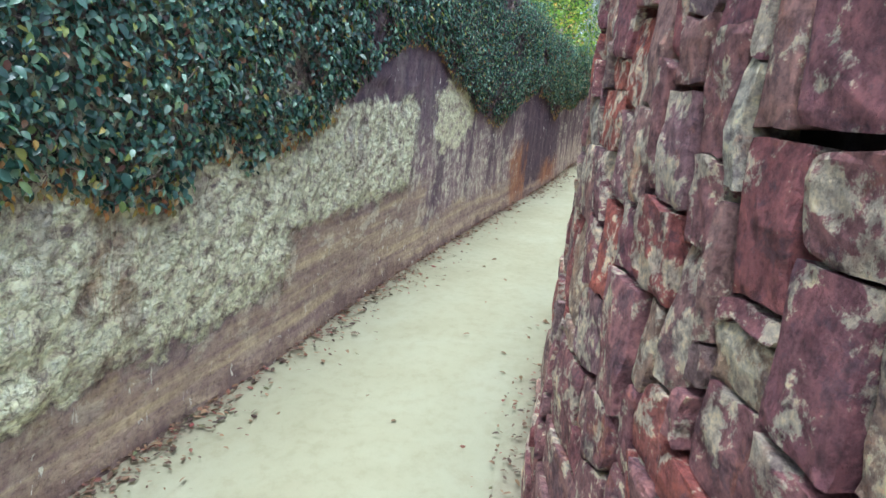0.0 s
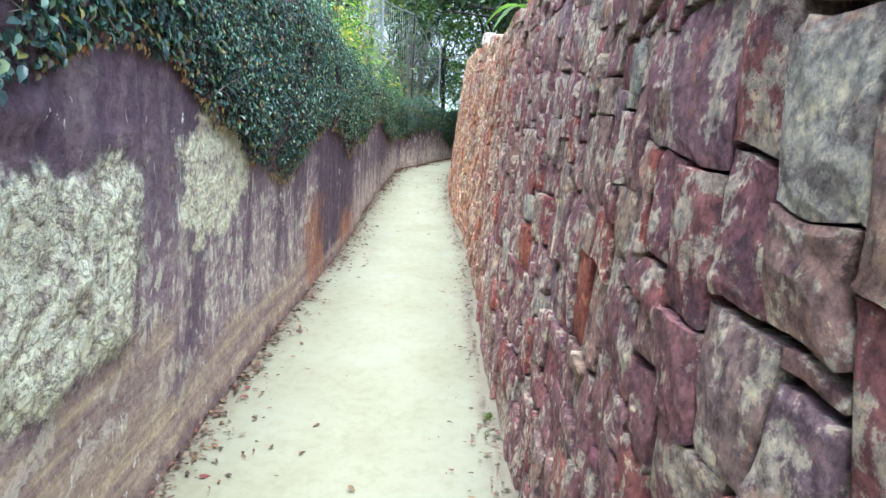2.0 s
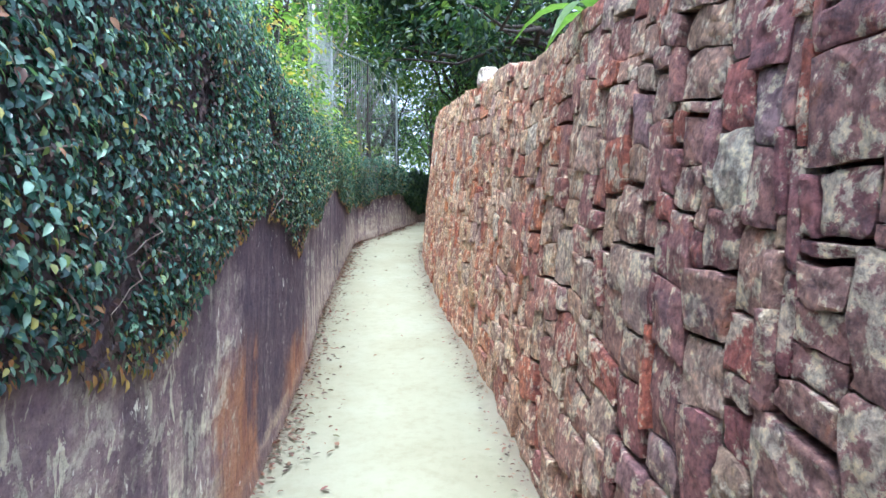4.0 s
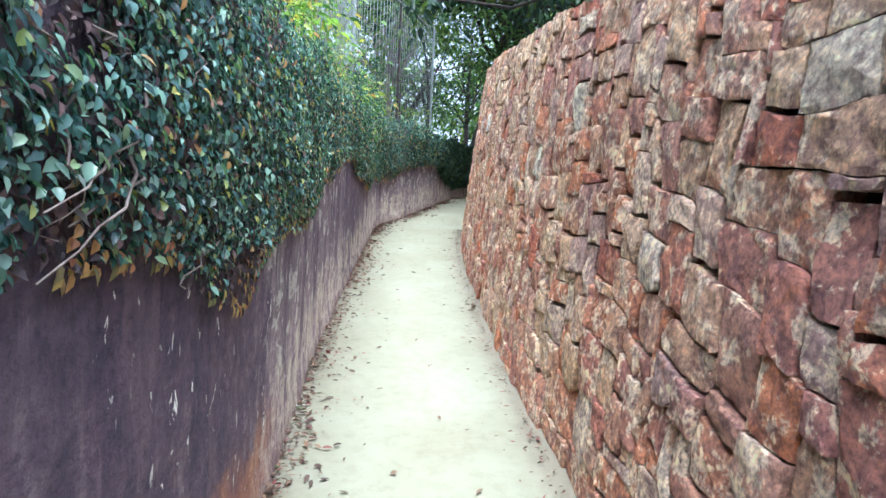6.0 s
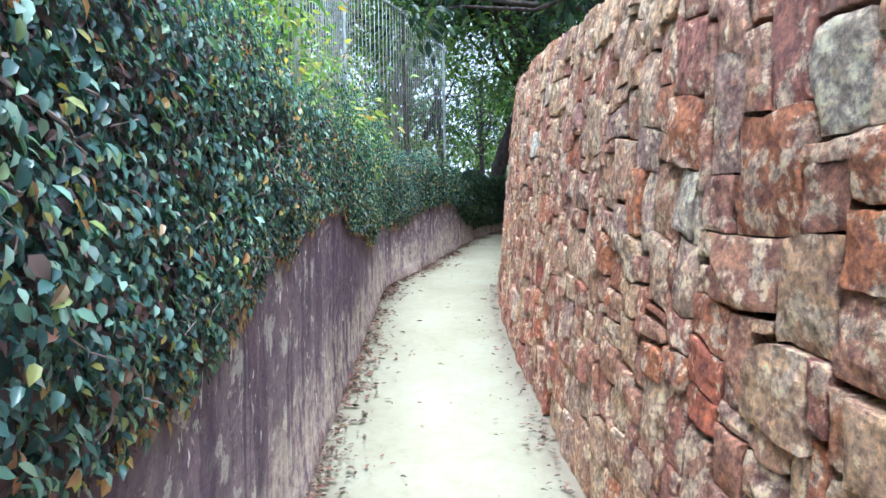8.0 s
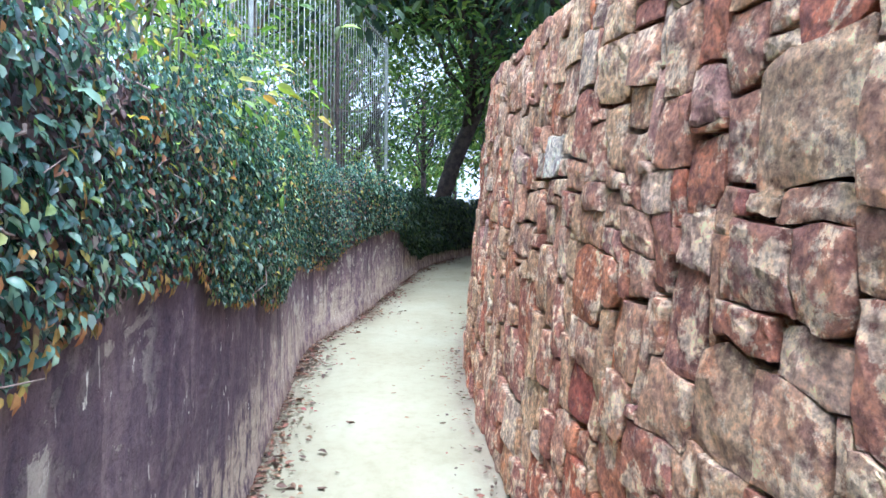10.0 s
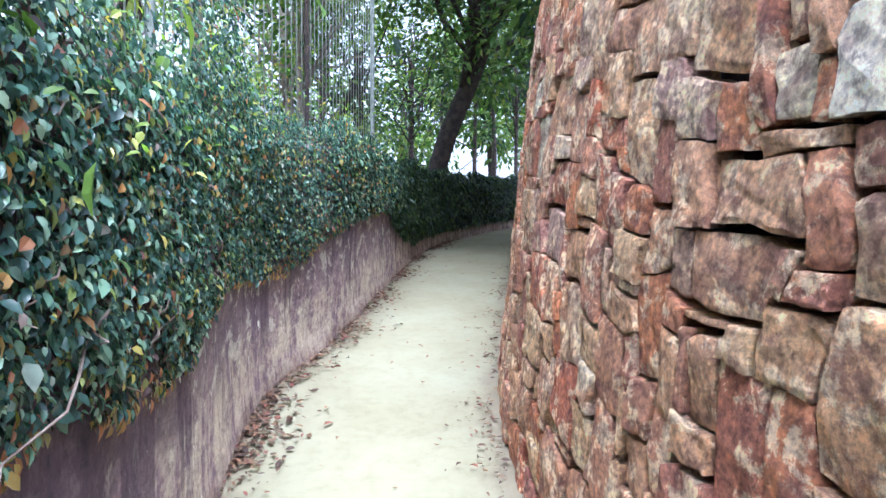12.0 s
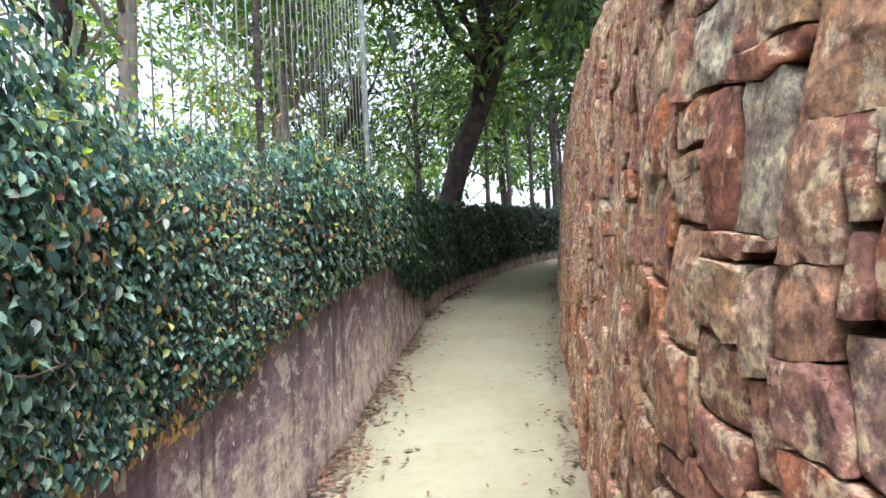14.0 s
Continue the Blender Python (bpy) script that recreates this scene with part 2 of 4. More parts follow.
def plaster_material():
    """Old lime plaster: cream rough coat, grey-mauve weathering, dark run-off streaks, a brown band at the foot."""
    m, nt, bsdf = node_mat("weathered_plaster")
    k = Nodes(nt)
    uv = k.node("ShaderNodeUVMap").outputs[0]
    sep = k.node("ShaderNodeSeparateXYZ")
    wob = k.node("ShaderNodeTexNoise")
    k.wire(uv, wob.inputs["Vector"])
    wob.inputs["Scale"].default_value, wob.inputs["Detail"].default_value, wob.inputs["Roughness"].default_value = 4.2, 9, 0.70
    sub = k.node("ShaderNodeVectorMath", operation="SUBTRACT")
    k.wire(wob.outputs["Color"], sub.inputs[0])
    sub.inputs[1].default_value = (0.5, 0.5, 0.5)
    mul = k.scaled(sub.outputs[0], (0.75, 0.55, 0))
    add = k.node("ShaderNodeVectorMath", operation="ADD")
    k.wire(uv, add.inputs[0])
    k.wire(mul, add.inputs[1])
    k.wire(add.outputs[0], sep.inputs[0])
    U, V = sep.outputs[0], sep.outputs[1]

    def zone(y0, y1, v0, v1, su=0.3, sv=0.12):
        u0, u1 = left_line.u_of_y(y0), left_line.u_of_y(y1)
        a = k.math("MULTIPLY", k.step(U, u0 - su, u0 + su), k.math("SUBTRACT", 1.0, k.step(U, u1 - su, u1 + su)))
        b = k.math("MULTIPLY", k.step(V, v0 - sv, v0 + sv), k.math("SUBTRACT", 1.0, k.step(V, v1 - sv, v1 + sv)))
        return k.math("MULTIPLY", a, b)

    streak = k.noise(k.scaled(uv, (2.7, 0.5, 1)), 1.0, 7, 0.62, 0.35)
    fine = k.noise(k.scaled(uv, (9.0, 2.6, 1)), 1.0, 8, 0.72, 0.4)
    drip = k.noise(k.scaled(uv, (6.5, 1.3, 1)), 1.0, 10, 0.74, 0.25)
    spot = k.noise(uv, 11.0, 9, 0.74, 0.2)
    lines = k.noise(k.scaled(uv, (0.9, 13.0, 1)), 1.0, 7, 0.66, 0.3)
    grit = k.noise(uv, 34.0, 8, 0.75)
    mottle = k.math("ADD", k.math("MULTIPLY", drip, 0.55), k.math("MULTIPLY", spot, 0.45))
    # bare mauve-grey render with run-off
    col = k.ramp(mottle, [(0.40, (0.14, 0.095, 0.125)), (0.47, (0.25, 0.18, 0.195)), (0.53, (0.37, 0.295, 0.275)), (0.60, (0.62, 0.57, 0.46))])
    flakes = k.math("MULTIPLY", k.step(k.noise(k.scaled(uv, (15.0, 6.5, 1)), 1.0, 6, 0.66, 0.5), 0.555, 0.58), zone(3.9, 7.0, 0.35, 1.25, 0.3, 0.15))
    col = k.mix(k.math("MULTIPLY", flakes, 0.75), col, (0.70, 0.68, 0.52))
    runs = k.math("MULTIPLY", k.step(streak, 0.51, 0.575), k.math("ADD", k.step(V, 0.05, 0.9), 0.15), True)
    col = k.mix(k.math("MULTIPLY", runs, 0.75), col, (0.105, 0.072, 0.098))
    # violet-black mottling under the ivy edge, stronger towards the top
    dark_mottle = k.math("MULTIPLY", zone(3.0, 7.2, 1.0, 4.0, 0.3, 0.3), k.step(k.math("ADD", drip, k.math("MULTIPLY", V, 0.22)), 0.60, 0.76))
    col = k.mix(k.math("MULTIPLY", dark_mottle, 0.74), col, k.ramp(fine, [(0.40, (0.050, 0.034, 0.060)), (0.6, (0.125, 0.080, 0.105))]))
    low = k.math("MULTIPLY", zone(9.2, 40, 0.42, 4.0, 0.3, 0.12), k.step(k.math("ADD", drip, k.math("MULTIPLY", V, 0.25)), 0.56, 0.70))
    col = k.mix(k.math("MULTIPLY", low, 0.75), col, k.ramp(fine, [(0.40, (0.060, 0.042, 0.065)), (0.6, (0.15, 0.105, 0.12))]))
    # cream roughcast, ending in a ragged step
    cream = k.math("MAXIMUM", zone(-4, 2.5, 0.42, 3.0, 0.05, 0.03), zone(2.45, 4.15, 0.74, 1.42, 0.05, 0.035))
    col = k.mix(k.math("MULTIPLY", cream, 0.95), col, k.ramp(spot, [(0.36, (0.24, 0.19, 0.17)), (0.44, (0.55, 0.51, 0.37)), (0.50, (0.82, 0.82, 0.58)), (0.60, (0.92, 0.95, 0.73))]))
    tears = k.math("MULTIPLY", k.math("MULTIPLY", cream, k.step(drip, 0.50, 0.60)), k.step(k.math("ADD", V, k.math("MULTIPLY", streak, 0.9)), 1.15, 1.75))
    col = k.mix(k.math("MULTIPLY", tears, 0.6), col, (0.22, 0.16, 0.18))
    seep = k.math("MULTIPLY", zone(1.28, 1.5, 0.0, 2.0, 0.07, 0.2), k.step(drip, 0.40, 0.52))
    col = k.mix(k.math("MULTIPLY", seep, 0.8), col, k.ramp(fine, [(0.4, (0.14, 0.085, 0.085)), (0.6, (0.42, 0.30, 0.20))]))
    # egg-shaped remnant of pale coat
    oval = k.node("ShaderNodeVectorMath", operation="LENGTH")
    shift = k.node("ShaderNodeVectorMath", operation="SUBTRACT")
    k.wire(add.outputs[0], shift.inputs[0])
    shift.inputs[1].default_value = (left_line.u_of_y(4.98), 1.25, 0)
    k.wire(k.scaled(shift.outputs[0], (2.1, 3.1, 0)), oval.inputs[0])
    egg = k.math("SUBTRACT", 1.0, k.step(oval.outputs["Value"], 0.86, 1.06))
    col = k.mix(k.math("MULTIPLY", egg, 0.9), col, k.ramp(spot, [(0.36, (0.30, 0.23, 0.22)), (0.44, (0.56, 0.51, 0.37)), (0.52, (0.78, 0.77, 0.52)), (0.62, (0.86, 0.87, 0.62))]))
    # brown splash band along the foot
    brown = k.math("MAXIMUM", zone(-6, 9.0, -0.5, 0.36, 0.4, 0.07), zone(2.45, 4.5, -0.5, 0.70, 0.1, 0.05))
    band = k.ramp(lines, [(0.36, (0.20, 0.125, 0.125)), (0.46, (0.33, 0.235, 0.195)), (0.54, (0.42, 0.315, 0.215)), (0.64, (0.62, 0.50, 0.29))])
    col = k.mix(k.math("MULTIPLY", brown, 0.85), col, k.mix(0.35, band, k.ramp(spot, [(0.4, (0.20, 0.14, 0.15)), (0.6, (0.50, 0.42, 0.30))])))
    foot = k.math("MULTIPLY", zone(-6, 40, -0.5, 0.10, 0.3, 0.06), 0.8)
    col = k.mix(foot, col, k.ramp(fine, [(0.4, (0.10, 0.060, 0.070)), (0.6, (0.22, 0.145, 0.12))]))
    # black-violet stretches
    dark = k.math("ADD", zone(7.15, 9.2, 0.16, 3, 0.10, 0.06), k.math("MULTIPLY", zone(12.2, 14.0, 0.06, 3, 0.2, 0.08), 0.9), True)
    col = k.mix(k.math("MULTIPLY", dark, 0.92), col, k.ramp(mottle, [(0.42, (0.036, 0.024, 0.048)), (0.52, (0.075, 0.046, 0.072)), (0.62, (0.17, 0.12, 0.14))]))
    orange = k.math("ADD", zone(6.9, 7.5, 0.05, 0.75, 0.12, 0.14), zone(8.3, 9.3, 0.08, 0.36, 0.25, 0.1), True)
    col = k.mix(k.math("MULTIPLY", orange, 0.8), col, k.ramp(fine, [(0.4, (0.22, 0.085, 0.055)), (0.6, (0.42, 0.19, 0.085))]))
    beige = k.math("MULTIPLY", zone(9.2, 40, 0.02, 0.45, 0.3, 0.16), k.step(mottle, 0.44, 0.54))
    col = k.mix(k.math("MULTIPLY", beige, 0.65), col, (0.52, 0.44, 0.33))
    peel = k.math("MULTIPLY", k.step(k.noise(uv, 5.5, 9, 0.7, 0.4), 0.55, 0.57), k.math("SUBTRACT", 1.0, k.math("MAXIMUM", dark, dark_mottle)))
    peel = k.math("MULTIPLY", peel, k.step(V, 0.12, 0.5))
    col = k.mix(peel, col, k.mix(0.35, col, (0.80, 0.78, 0.62)))
    bars = k.math("MULTIPLY", k.step(k.noise(k.scaled(uv, (3.6, 0.16, 1)), 1.0, 4, 0.6, 0.15), 0.535, 0.56), k.step(V, 0.18, 0.5))
    bars = k.math("MULTIPLY", bars, k.step(U, left_line.u_of_y(5.9), left_line.u_of_y(6.6)))
    col = k.mix(k.math("MULTIPLY", bars, 0.8), col, k.ramp(fine, [(0.40, (0.050, 0.034, 0.058)), (0.6, (0.13, 0.085, 0.105))]))
    chips = k.math("MULTIPLY", k.step(k.noise(k.scaled(uv, (30.0, 11.0, 1)), 1.0, 5, 0.6, 0.6), 0.635, 0.655), k.step(k.noise(k.scaled(uv, (4.0, 1.6, 1)), 1.0, 3), 0.46, 0.60))
    col = k.mix(chips, col, (0.76, 0.74, 0.66))
    col = k.mix(0.5, col, k.ramp(grit, [(0.38, (0.30, 0.27, 0.30)), (0.46, (1.0, 1.0, 1.0)), (0.60, (1.3, 1.3, 1.26))]), "MULTIPLY")
    k.wire(col, bsdf.inputs["Base Color"])
    bsdf.inputs["Roughness"].default_value = 0.9
    spatter = k.math("MULTIPLY", k.step(k.noise(uv, 19.0, 4, 0.55), 0.42, 0.62), k.math("MAXIMUM", cream, k.math("MULTIPLY", egg, 0.5)))
    b0 = k.bump(spatter, 1.0, 0.03)
    b1 = k.bump(k.noise(uv, 15.0, 7, 0.68), 1.0, 0.022, b0)
    b2 = k.bump(k.math("ADD", chips, peel), 0.6, 0.008, b1)
    k.wire(k.bump(grit, 0.6, 0.006, b2), bsdf.inputs["Normal"])
    return m


def sand_material():
    """Pale trodden sand with specks and faint wear."""
    m, nt, bsdf = node_mat("pale_sand")
    k = Nodes(nt)
    pos = k.place()
    big = k.noise(pos, 1.3, 5, 0.6, 0.4)
    col = k.ramp(big, [(0.36, (0.236, 0.222, 0.142)), (0.5, (0.258, 0.248, 0.164)), (0.64, (0.275, 0.268, 0.184))])
    mid = k.noise(pos, 14.0, 5, 0.65)
    col = k.mix(0.6, col, k.ramp(mid, [(0.34, (0.86, 0.83, 0.78)), (0.52, (1.0, 1.0, 1.0)), (0.75, (1.06, 1.06, 1.05))]), "MULTIPLY")
    speck = k.step(k.noise(pos, 130.0, 3, 0.6), 0.68, 0.74)
    col = k.mix(k.math("MULTIPLY", speck, 0.55), col, (0.30, 0.22, 0.16))
    soil = k.node("ShaderNodeUVMap").outputs[0]
    sx = k.node("ShaderNodeSeparateXYZ")
    k.wire(soil, sx.inputs[0])
    edge = k.math("ADD", sx.outputs[0], k.math("MULTIPLY", k.math("SUBTRACT", k.noise(pos, 6.0, 5, 0.65), 0.5), 0.35))
    dirt = k.math("SUBTRACT", 1.0, k.step(edge, -0.02, 0.16))
    col = k.mix(k.math("MULTIPLY", dirt, 0.6), col, (0.18, 0.14, 0.10))
    wild = k.step(sx.outputs[1], 0.2, 0.8)
    col = k.mix(wild, col, k.ramp(mid, [(0.3, (0.06, 0.05, 0.03)), (0.7, (0.10, 0.10, 0.045))]))
    k.wire(col, bsdf.inputs["Base Color"])
    bsdf.inputs["Roughness"].default_value = 0.93
    b = k.bump(mid, 0.35, 0.012)
    k.wire(k.bump(k.noise(pos, 90.0, 4, 0.7), 0.5, 0.003, b), bsdf.inputs["Normal"])
    return m


STONE, STONE_JOINED = stone_material("split_stone", True), stone_material("split_stone_joined", False)
CORE = plain_material("dark_joint_earth", (0.025, 0.017, 0.022), (0.05, 0.033, 0.033), 20, 0.95, 0.6, 0.02)
PLASTER, SAND = plaster_material(), sand_material()
EARTH = plain_material("bank_earth", (0.07, 0.05, 0.035), (0.12, 0.095, 0.05), 3, 0.95, 0.8, 0.05)
BARK = plain_material("dark_bark", (0.028, 0.022, 0.022), (0.075, 0.055, 0.045), 9, 0.9, 0.9, 0.04)
PALE_BARK = plain_material("pale_bark", (0.20, 0.165, 0.14), (0.33, 0.28, 0.24), 7, 0.85, 0.7, 0.02)
TWIG = plain_material("grey_stem", (0.16, 0.12, 0.10), (0.30, 0.25, 0.21), 25, 0.85, 0.4, 0.004)
PAINTED = plain_material("pale_green_paint", (0.22, 0.25, 0.23), (0.34, 0.37, 0.33), 18, 0.5, 0.15, 0.003)
PALE_STONE = stone_material("pale_stone", True, ((0.54, 0.43, 0.32), (0.60, 0.49, 0.36), (0.80, 0.73, 0.54), (0.34, 0.24, 0.20)))
RED_STONE = stone_material("rust_stone", True, ((0.32, 0.065, 0.05), (0.40, 0.12, 0.07), (0.50, 0.24, 0.14), (0.16, 0.05, 0.06)))
WHITE_ROCK = stone_material("white_quartz", True, ((0.80, 0.72, 0.60), (0.83, 0.75, 0.63), (0.92, 0.87, 0.76), (0.62, 0.52, 0.43)))
IVY = leaf_material("ivy_leaf", [(0.0, (0.018, 0.044, 0.042)), (0.34, (0.046, 0.108, 0.094)), (0.60, (0.098, 0.200, 0.160)), (0.76, (0.190, 0.325, 0.220)), (0.84, (0.35, 0.51, 0.41)), (0.90, (0.23, 0.32, 0.10)),
                                 (0.935, (0.46, 0.42, 0.12)), (0.95, (0.38, 0.19, 0.10)), (0.965, (0.18, 0.09, 0.08)), (0.98, (0.44, 0.53, 0.46)), (1.0, (0.08, 0.16, 0.12))], 0.24, 0.28)
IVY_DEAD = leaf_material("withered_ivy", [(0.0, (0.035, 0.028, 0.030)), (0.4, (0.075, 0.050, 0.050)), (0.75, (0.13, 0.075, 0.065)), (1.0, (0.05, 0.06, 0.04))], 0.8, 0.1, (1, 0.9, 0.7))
FRESH = leaf_material("fresh_leaf", [(0.0, (0.05, 0.12, 0.045)), (0.4, (0.20, 0.34, 0.08)), (0.7, (0.34, 0.48, 0.11)), (0.84, (0.46, 0.50, 0.13)), (0.92, (0.56, 0.48, 0.12)), (1.0, (0.50, 0.24, 0.08))], 0.45, 0.5)
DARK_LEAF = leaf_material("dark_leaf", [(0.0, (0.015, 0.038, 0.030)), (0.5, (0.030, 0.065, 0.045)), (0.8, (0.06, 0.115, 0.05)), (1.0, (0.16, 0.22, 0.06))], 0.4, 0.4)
MID_LEAF = leaf_material("mid_leaf", [(0.0, (0.05, 0.11, 0.04)), (0.5, (0.11, 0.20, 0.06)), (0.85, (0.20, 0.31, 0.09)), (1.0, (0.36, 0.38, 0.10))], 0.45, 0.5)
DRY = leaf_material("dry_leaf", [(0.0, (0.055, 0.035, 0.028)), (0.4, (0.13, 0.075, 0.05)), (0.7, (0.24, 0.15, 0.08)), (0.9, (0.20, 0.055, 0.05)), (1.0, (0.10, 0.12, 0.05))], 0.75, 0.1, (1, 0.9, 0.6))
YELLOWED = leaf_material("yellowed_leaf", [(0.0, (0.42, 0.36, 0.09)), (0.35, (0.50, 0.30, 0.10)), (0.6, (0.40, 0.16, 0.08)), (0.8, (0.22, 0.26, 0.09)), (1.0, (0.24, 0.11, 0.08))], 0.5, 0.3, (1, 0.9, 0.5))

# ---- ground: one sheet from the lane to the horizon ----
def build_ground():
    ys = np.r_[[-300, -120, -60, -30, -15], np.arange(-8, 34.01, 0.09), [40, 50, 70, 120, 300]]
    ts = np.r_[np.linspace(-0.6, -0.02, 8), np.linspace(0, 1, 34), np.linspace(1.02, 1.6, 8)]
    lu = np.clip(np.interp(ys, left_line.p[:, 1], left_line.p[:, 0]), -8, 8)
    ru = np.clip(np.interp(ys, right_line.p[:, 1], right_line.p[:, 0]), -8, 8)
    verts, faces, uvs = [], [], []
    far = [-300, -120, -60, -30, -15]
    cols = len(ts) + 2 * len(far)
    for j, y in enumerate(ys):
        a, b = lu[j], ru[j]
        if y > 33:
            a, b = lu[j], lu[j] + 3.0
        row = [x for x in far] + [a + t * (b - a) for t in ts] + [-x for x in far[::-1]]
        for x in row:
            inside = min(x - a, b - x)
            near = -8 < y < 34
            z = ground_z(y)
            if near and inside > -0.5:
                z += 0.012 * fbm(x * 1.7, y * 1.7, 3.0) + 0.006 * noise.noise((x * 9, y * 9, 1.0))
                z += 0.03 * math.exp(-max(inside, 0) / 0.10) * (0.6 + 0.6 * noise.noise((x * 3, y * 3, 7.0)))
            verts.append((x, y, z))
            uvs.append((max(inside, -0.5) if near else 1.0, 0.0 if (inside > -0.3 and near) else 1.0))
    for j in range(len(ys) - 1):
        for i in range(cols - 1):
            faces.append((j * cols + i, j * cols + i + 1, (j + 1) * cols + i + 1, (j + 1) * cols + i))
    ob = link_mesh("ground", verts, faces, SAND, smooth=True, uvs=uvs)
    return tagged(ob, "pale trodden sand lane rising between two walls", "ground", kind="structure")


build_ground()


# ---- plastered wall on the left ----
LEFT_TOP = [(-6, 2.55), (6, 2.5), (7.5, 2.25), (9, 1.98), (11, 1.9), (13, 1.72), (16, 1.55), (18.5, 1.48), (20, 1.25), (24, 1.2), (40, 1.2)]
TY, TV = [p[0] for p in LEFT_TOP], [p[1] for p in LEFT_TOP]


def wall_top(u):
    return float(np.interp(left_line.at(u)[1], TY, TV))


def coat(u, v):
    """How far the plaster stands proud at a place."""
    y = left_line.at(u)[1]
    rough = float(np.interp(y, [-6, 4.0, 4.25, 40], [1.0, 1.0, 0.22, 0.2]))
    edge = (0.42 if y < 2.46 else 0.72) + 0.07 * fbm(u * 2.5, 0.0, 4.0)
    up = min(1.0, max(0.0, (v - edge) / 0.05))
    o = 0.012 * fbm(u * 1.1, v * 1.1, 2.0) + up * rough * (0.020 + 0.030 * fbm(u * 9, v * 9, 5.0))
    o += 0.004 * fbm(u * 6, v * 6, 9.0)
    foot = max(0.0, 1 - v / 0.16)
    return o + foot * (0.02 + 0.03 * noise.noise((u * 1.7, 3.0, 0.0)))


def build_left_wall():
    us = np.arange(0.0, left_line.length, 0.055)
    nv = 44
    verts, faces, uvs = [], [], []
    cols = nv + 3
    for u in us:
        top = wall_top(u)
        for i in range(nv):
            v = -0.08 + (top + 0.08) * i / (nv - 1)
            verts.append(tuple(on_left(u, v, coat(u, v) if i < nv - 1 else 0.0)))
            uvs.append((u, v))
        for v, o in ((top + 0.02, -0.12), (top, -0.28), (-0.08, -0.28)):
            verts.append(tuple(on_left(u, v, o)))
            uvs.append((u, v))
    for j in range(len(us) - 1):
        for i in range(cols - 1):
            faces.append((j * cols + i, (j + 1) * cols + i, (j + 1) * cols + i + 1, j * cols + i + 1))
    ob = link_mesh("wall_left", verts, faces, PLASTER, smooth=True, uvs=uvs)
    return tagged(ob, "old cream plaster garden wall with dark run-off stains", "wall", kind="structure")


build_left_wall()

# ---- ivy over the upper part of that wall ----
IVY_FOOT = [(-6, 1.3), (0.2, 1.25), (1.0, 1.22), (1.5, 1.08), (1.7, 1.0), (1.8, 1.24), (1.95, 1.25), (2.12, 1.08), (2.3, 1.2), (2.8, 1.32), (3.2, 1.52), (3.6, 1.76), (4.0, 1.84),
            (4.5, 1.78), (4.8, 1.6), (5.4, 1.3), (6.15, 1.05), (6.5, 1.15), (6.8, 1.26), (7.3, 1.37), (7.9, 1.35), (8.2, 1.22), (8.7, 0.97), (9.0, 1.1), (9.4, 1.12),
            (10.05, 1.06), (10.7, 1.16), (11.4, 1.25), (12.1, 1.29), (12.6, 1.27), (12.9, 1.1), (13.2, 1.03), (13.6, 0.98), (14.15, 0.80), (14.55, 0.74), (14.87, 0.88), (15.3, 0.86),
            (15.8, 0.76), (16.3, 0.69), (16.55, 0.73), (16.85, 0.82), (17.4, 0.88), (19.2, 0.86), (20.0, 0.5), (21, 0.28), (24, 0.25), (40, 0.25)]
FY, FV = [p[0] for p in IVY_FOOT], [p[1] for p in IVY_FOOT]


def ivy_foot(y):
    return float(np.interp(y, FY, FV)) + 0.05 * noise.noise((y * 4.0, 1.0, 2.0))


def ivy_depth(u, v, y):
    low = ivy_foot(y)
    k = min(1.0, max(0.05, (v - low + 0.04) / 0.3))
    return (0.036 + 0.075 * k) * (0.8 + 0.6 * noise.noise((u * 1.6, v * 1.6, 8.0)))


def scatter_ivy(soup, rng, y0, y1, per_m2, size, mat, layer=(0.35, 1.0), over=0.28, gap=0.0):
    u0, u1 = left_line.u_of_y(y0), left_line.u_of_y(y1)
    n = int((u1 - u0) * 1.3 * per_m2)
    for _ in range(n):
        u = rng.uniform(u0, u1)
        y = left_line.at(u)[1]
        low, top = ivy_foot(y), wall_top(u) + over * (0.55 + 0.7 * noise.noise((u * 1.3, 0.0, 3.0)))
        if top < low:
            continue
        v = low + 0.01 + (rng.random() ** 0.95) * (top - low)
        if rng.random() > (top - low) / 1.3:
            continue
        if v < low + 0.10 and rng.random() < 0.35 + 0.6 * noise.noise((u * 9, v * 9, 0)):
            continue
        if gap and noise.noise((u * 2.3, v * 2.3, 5.0)) > gap:
            continue
        d = ivy_depth(u, v, y)
        if v > wall_top(u):
            d = rng.uniform(-0.22, d)
        p = on_left(u, v, d * rng.uniform(*layer) + 0.01)
        tx, ty = left_line.along(u)
        out = Vector((ty, -tx, 0))
        side = Vector((tx, ty, 0))
        way = (Vector((0, 0, -1)) * rng.uniform(0.2, 1.0) + side * rng.gauss(0, 0.7) + out * rng.uniform(0.0, 0.6)).normalized()
        face = (out * 1.0 + Vector((0, 0, 1)) * rng.uniform(0.1, 1.1) + side * rng.gauss(0, 0.45)).normalized()
        s = size * rng.uniform(0.6, 1.35) * (1.25 if rng.random() < 0.12 else 1.0)
        leaf(soup, p, way, face, s, s * rng.uniform(0.44, 0.68), rng.uniform(0.05, 0.28), mat)


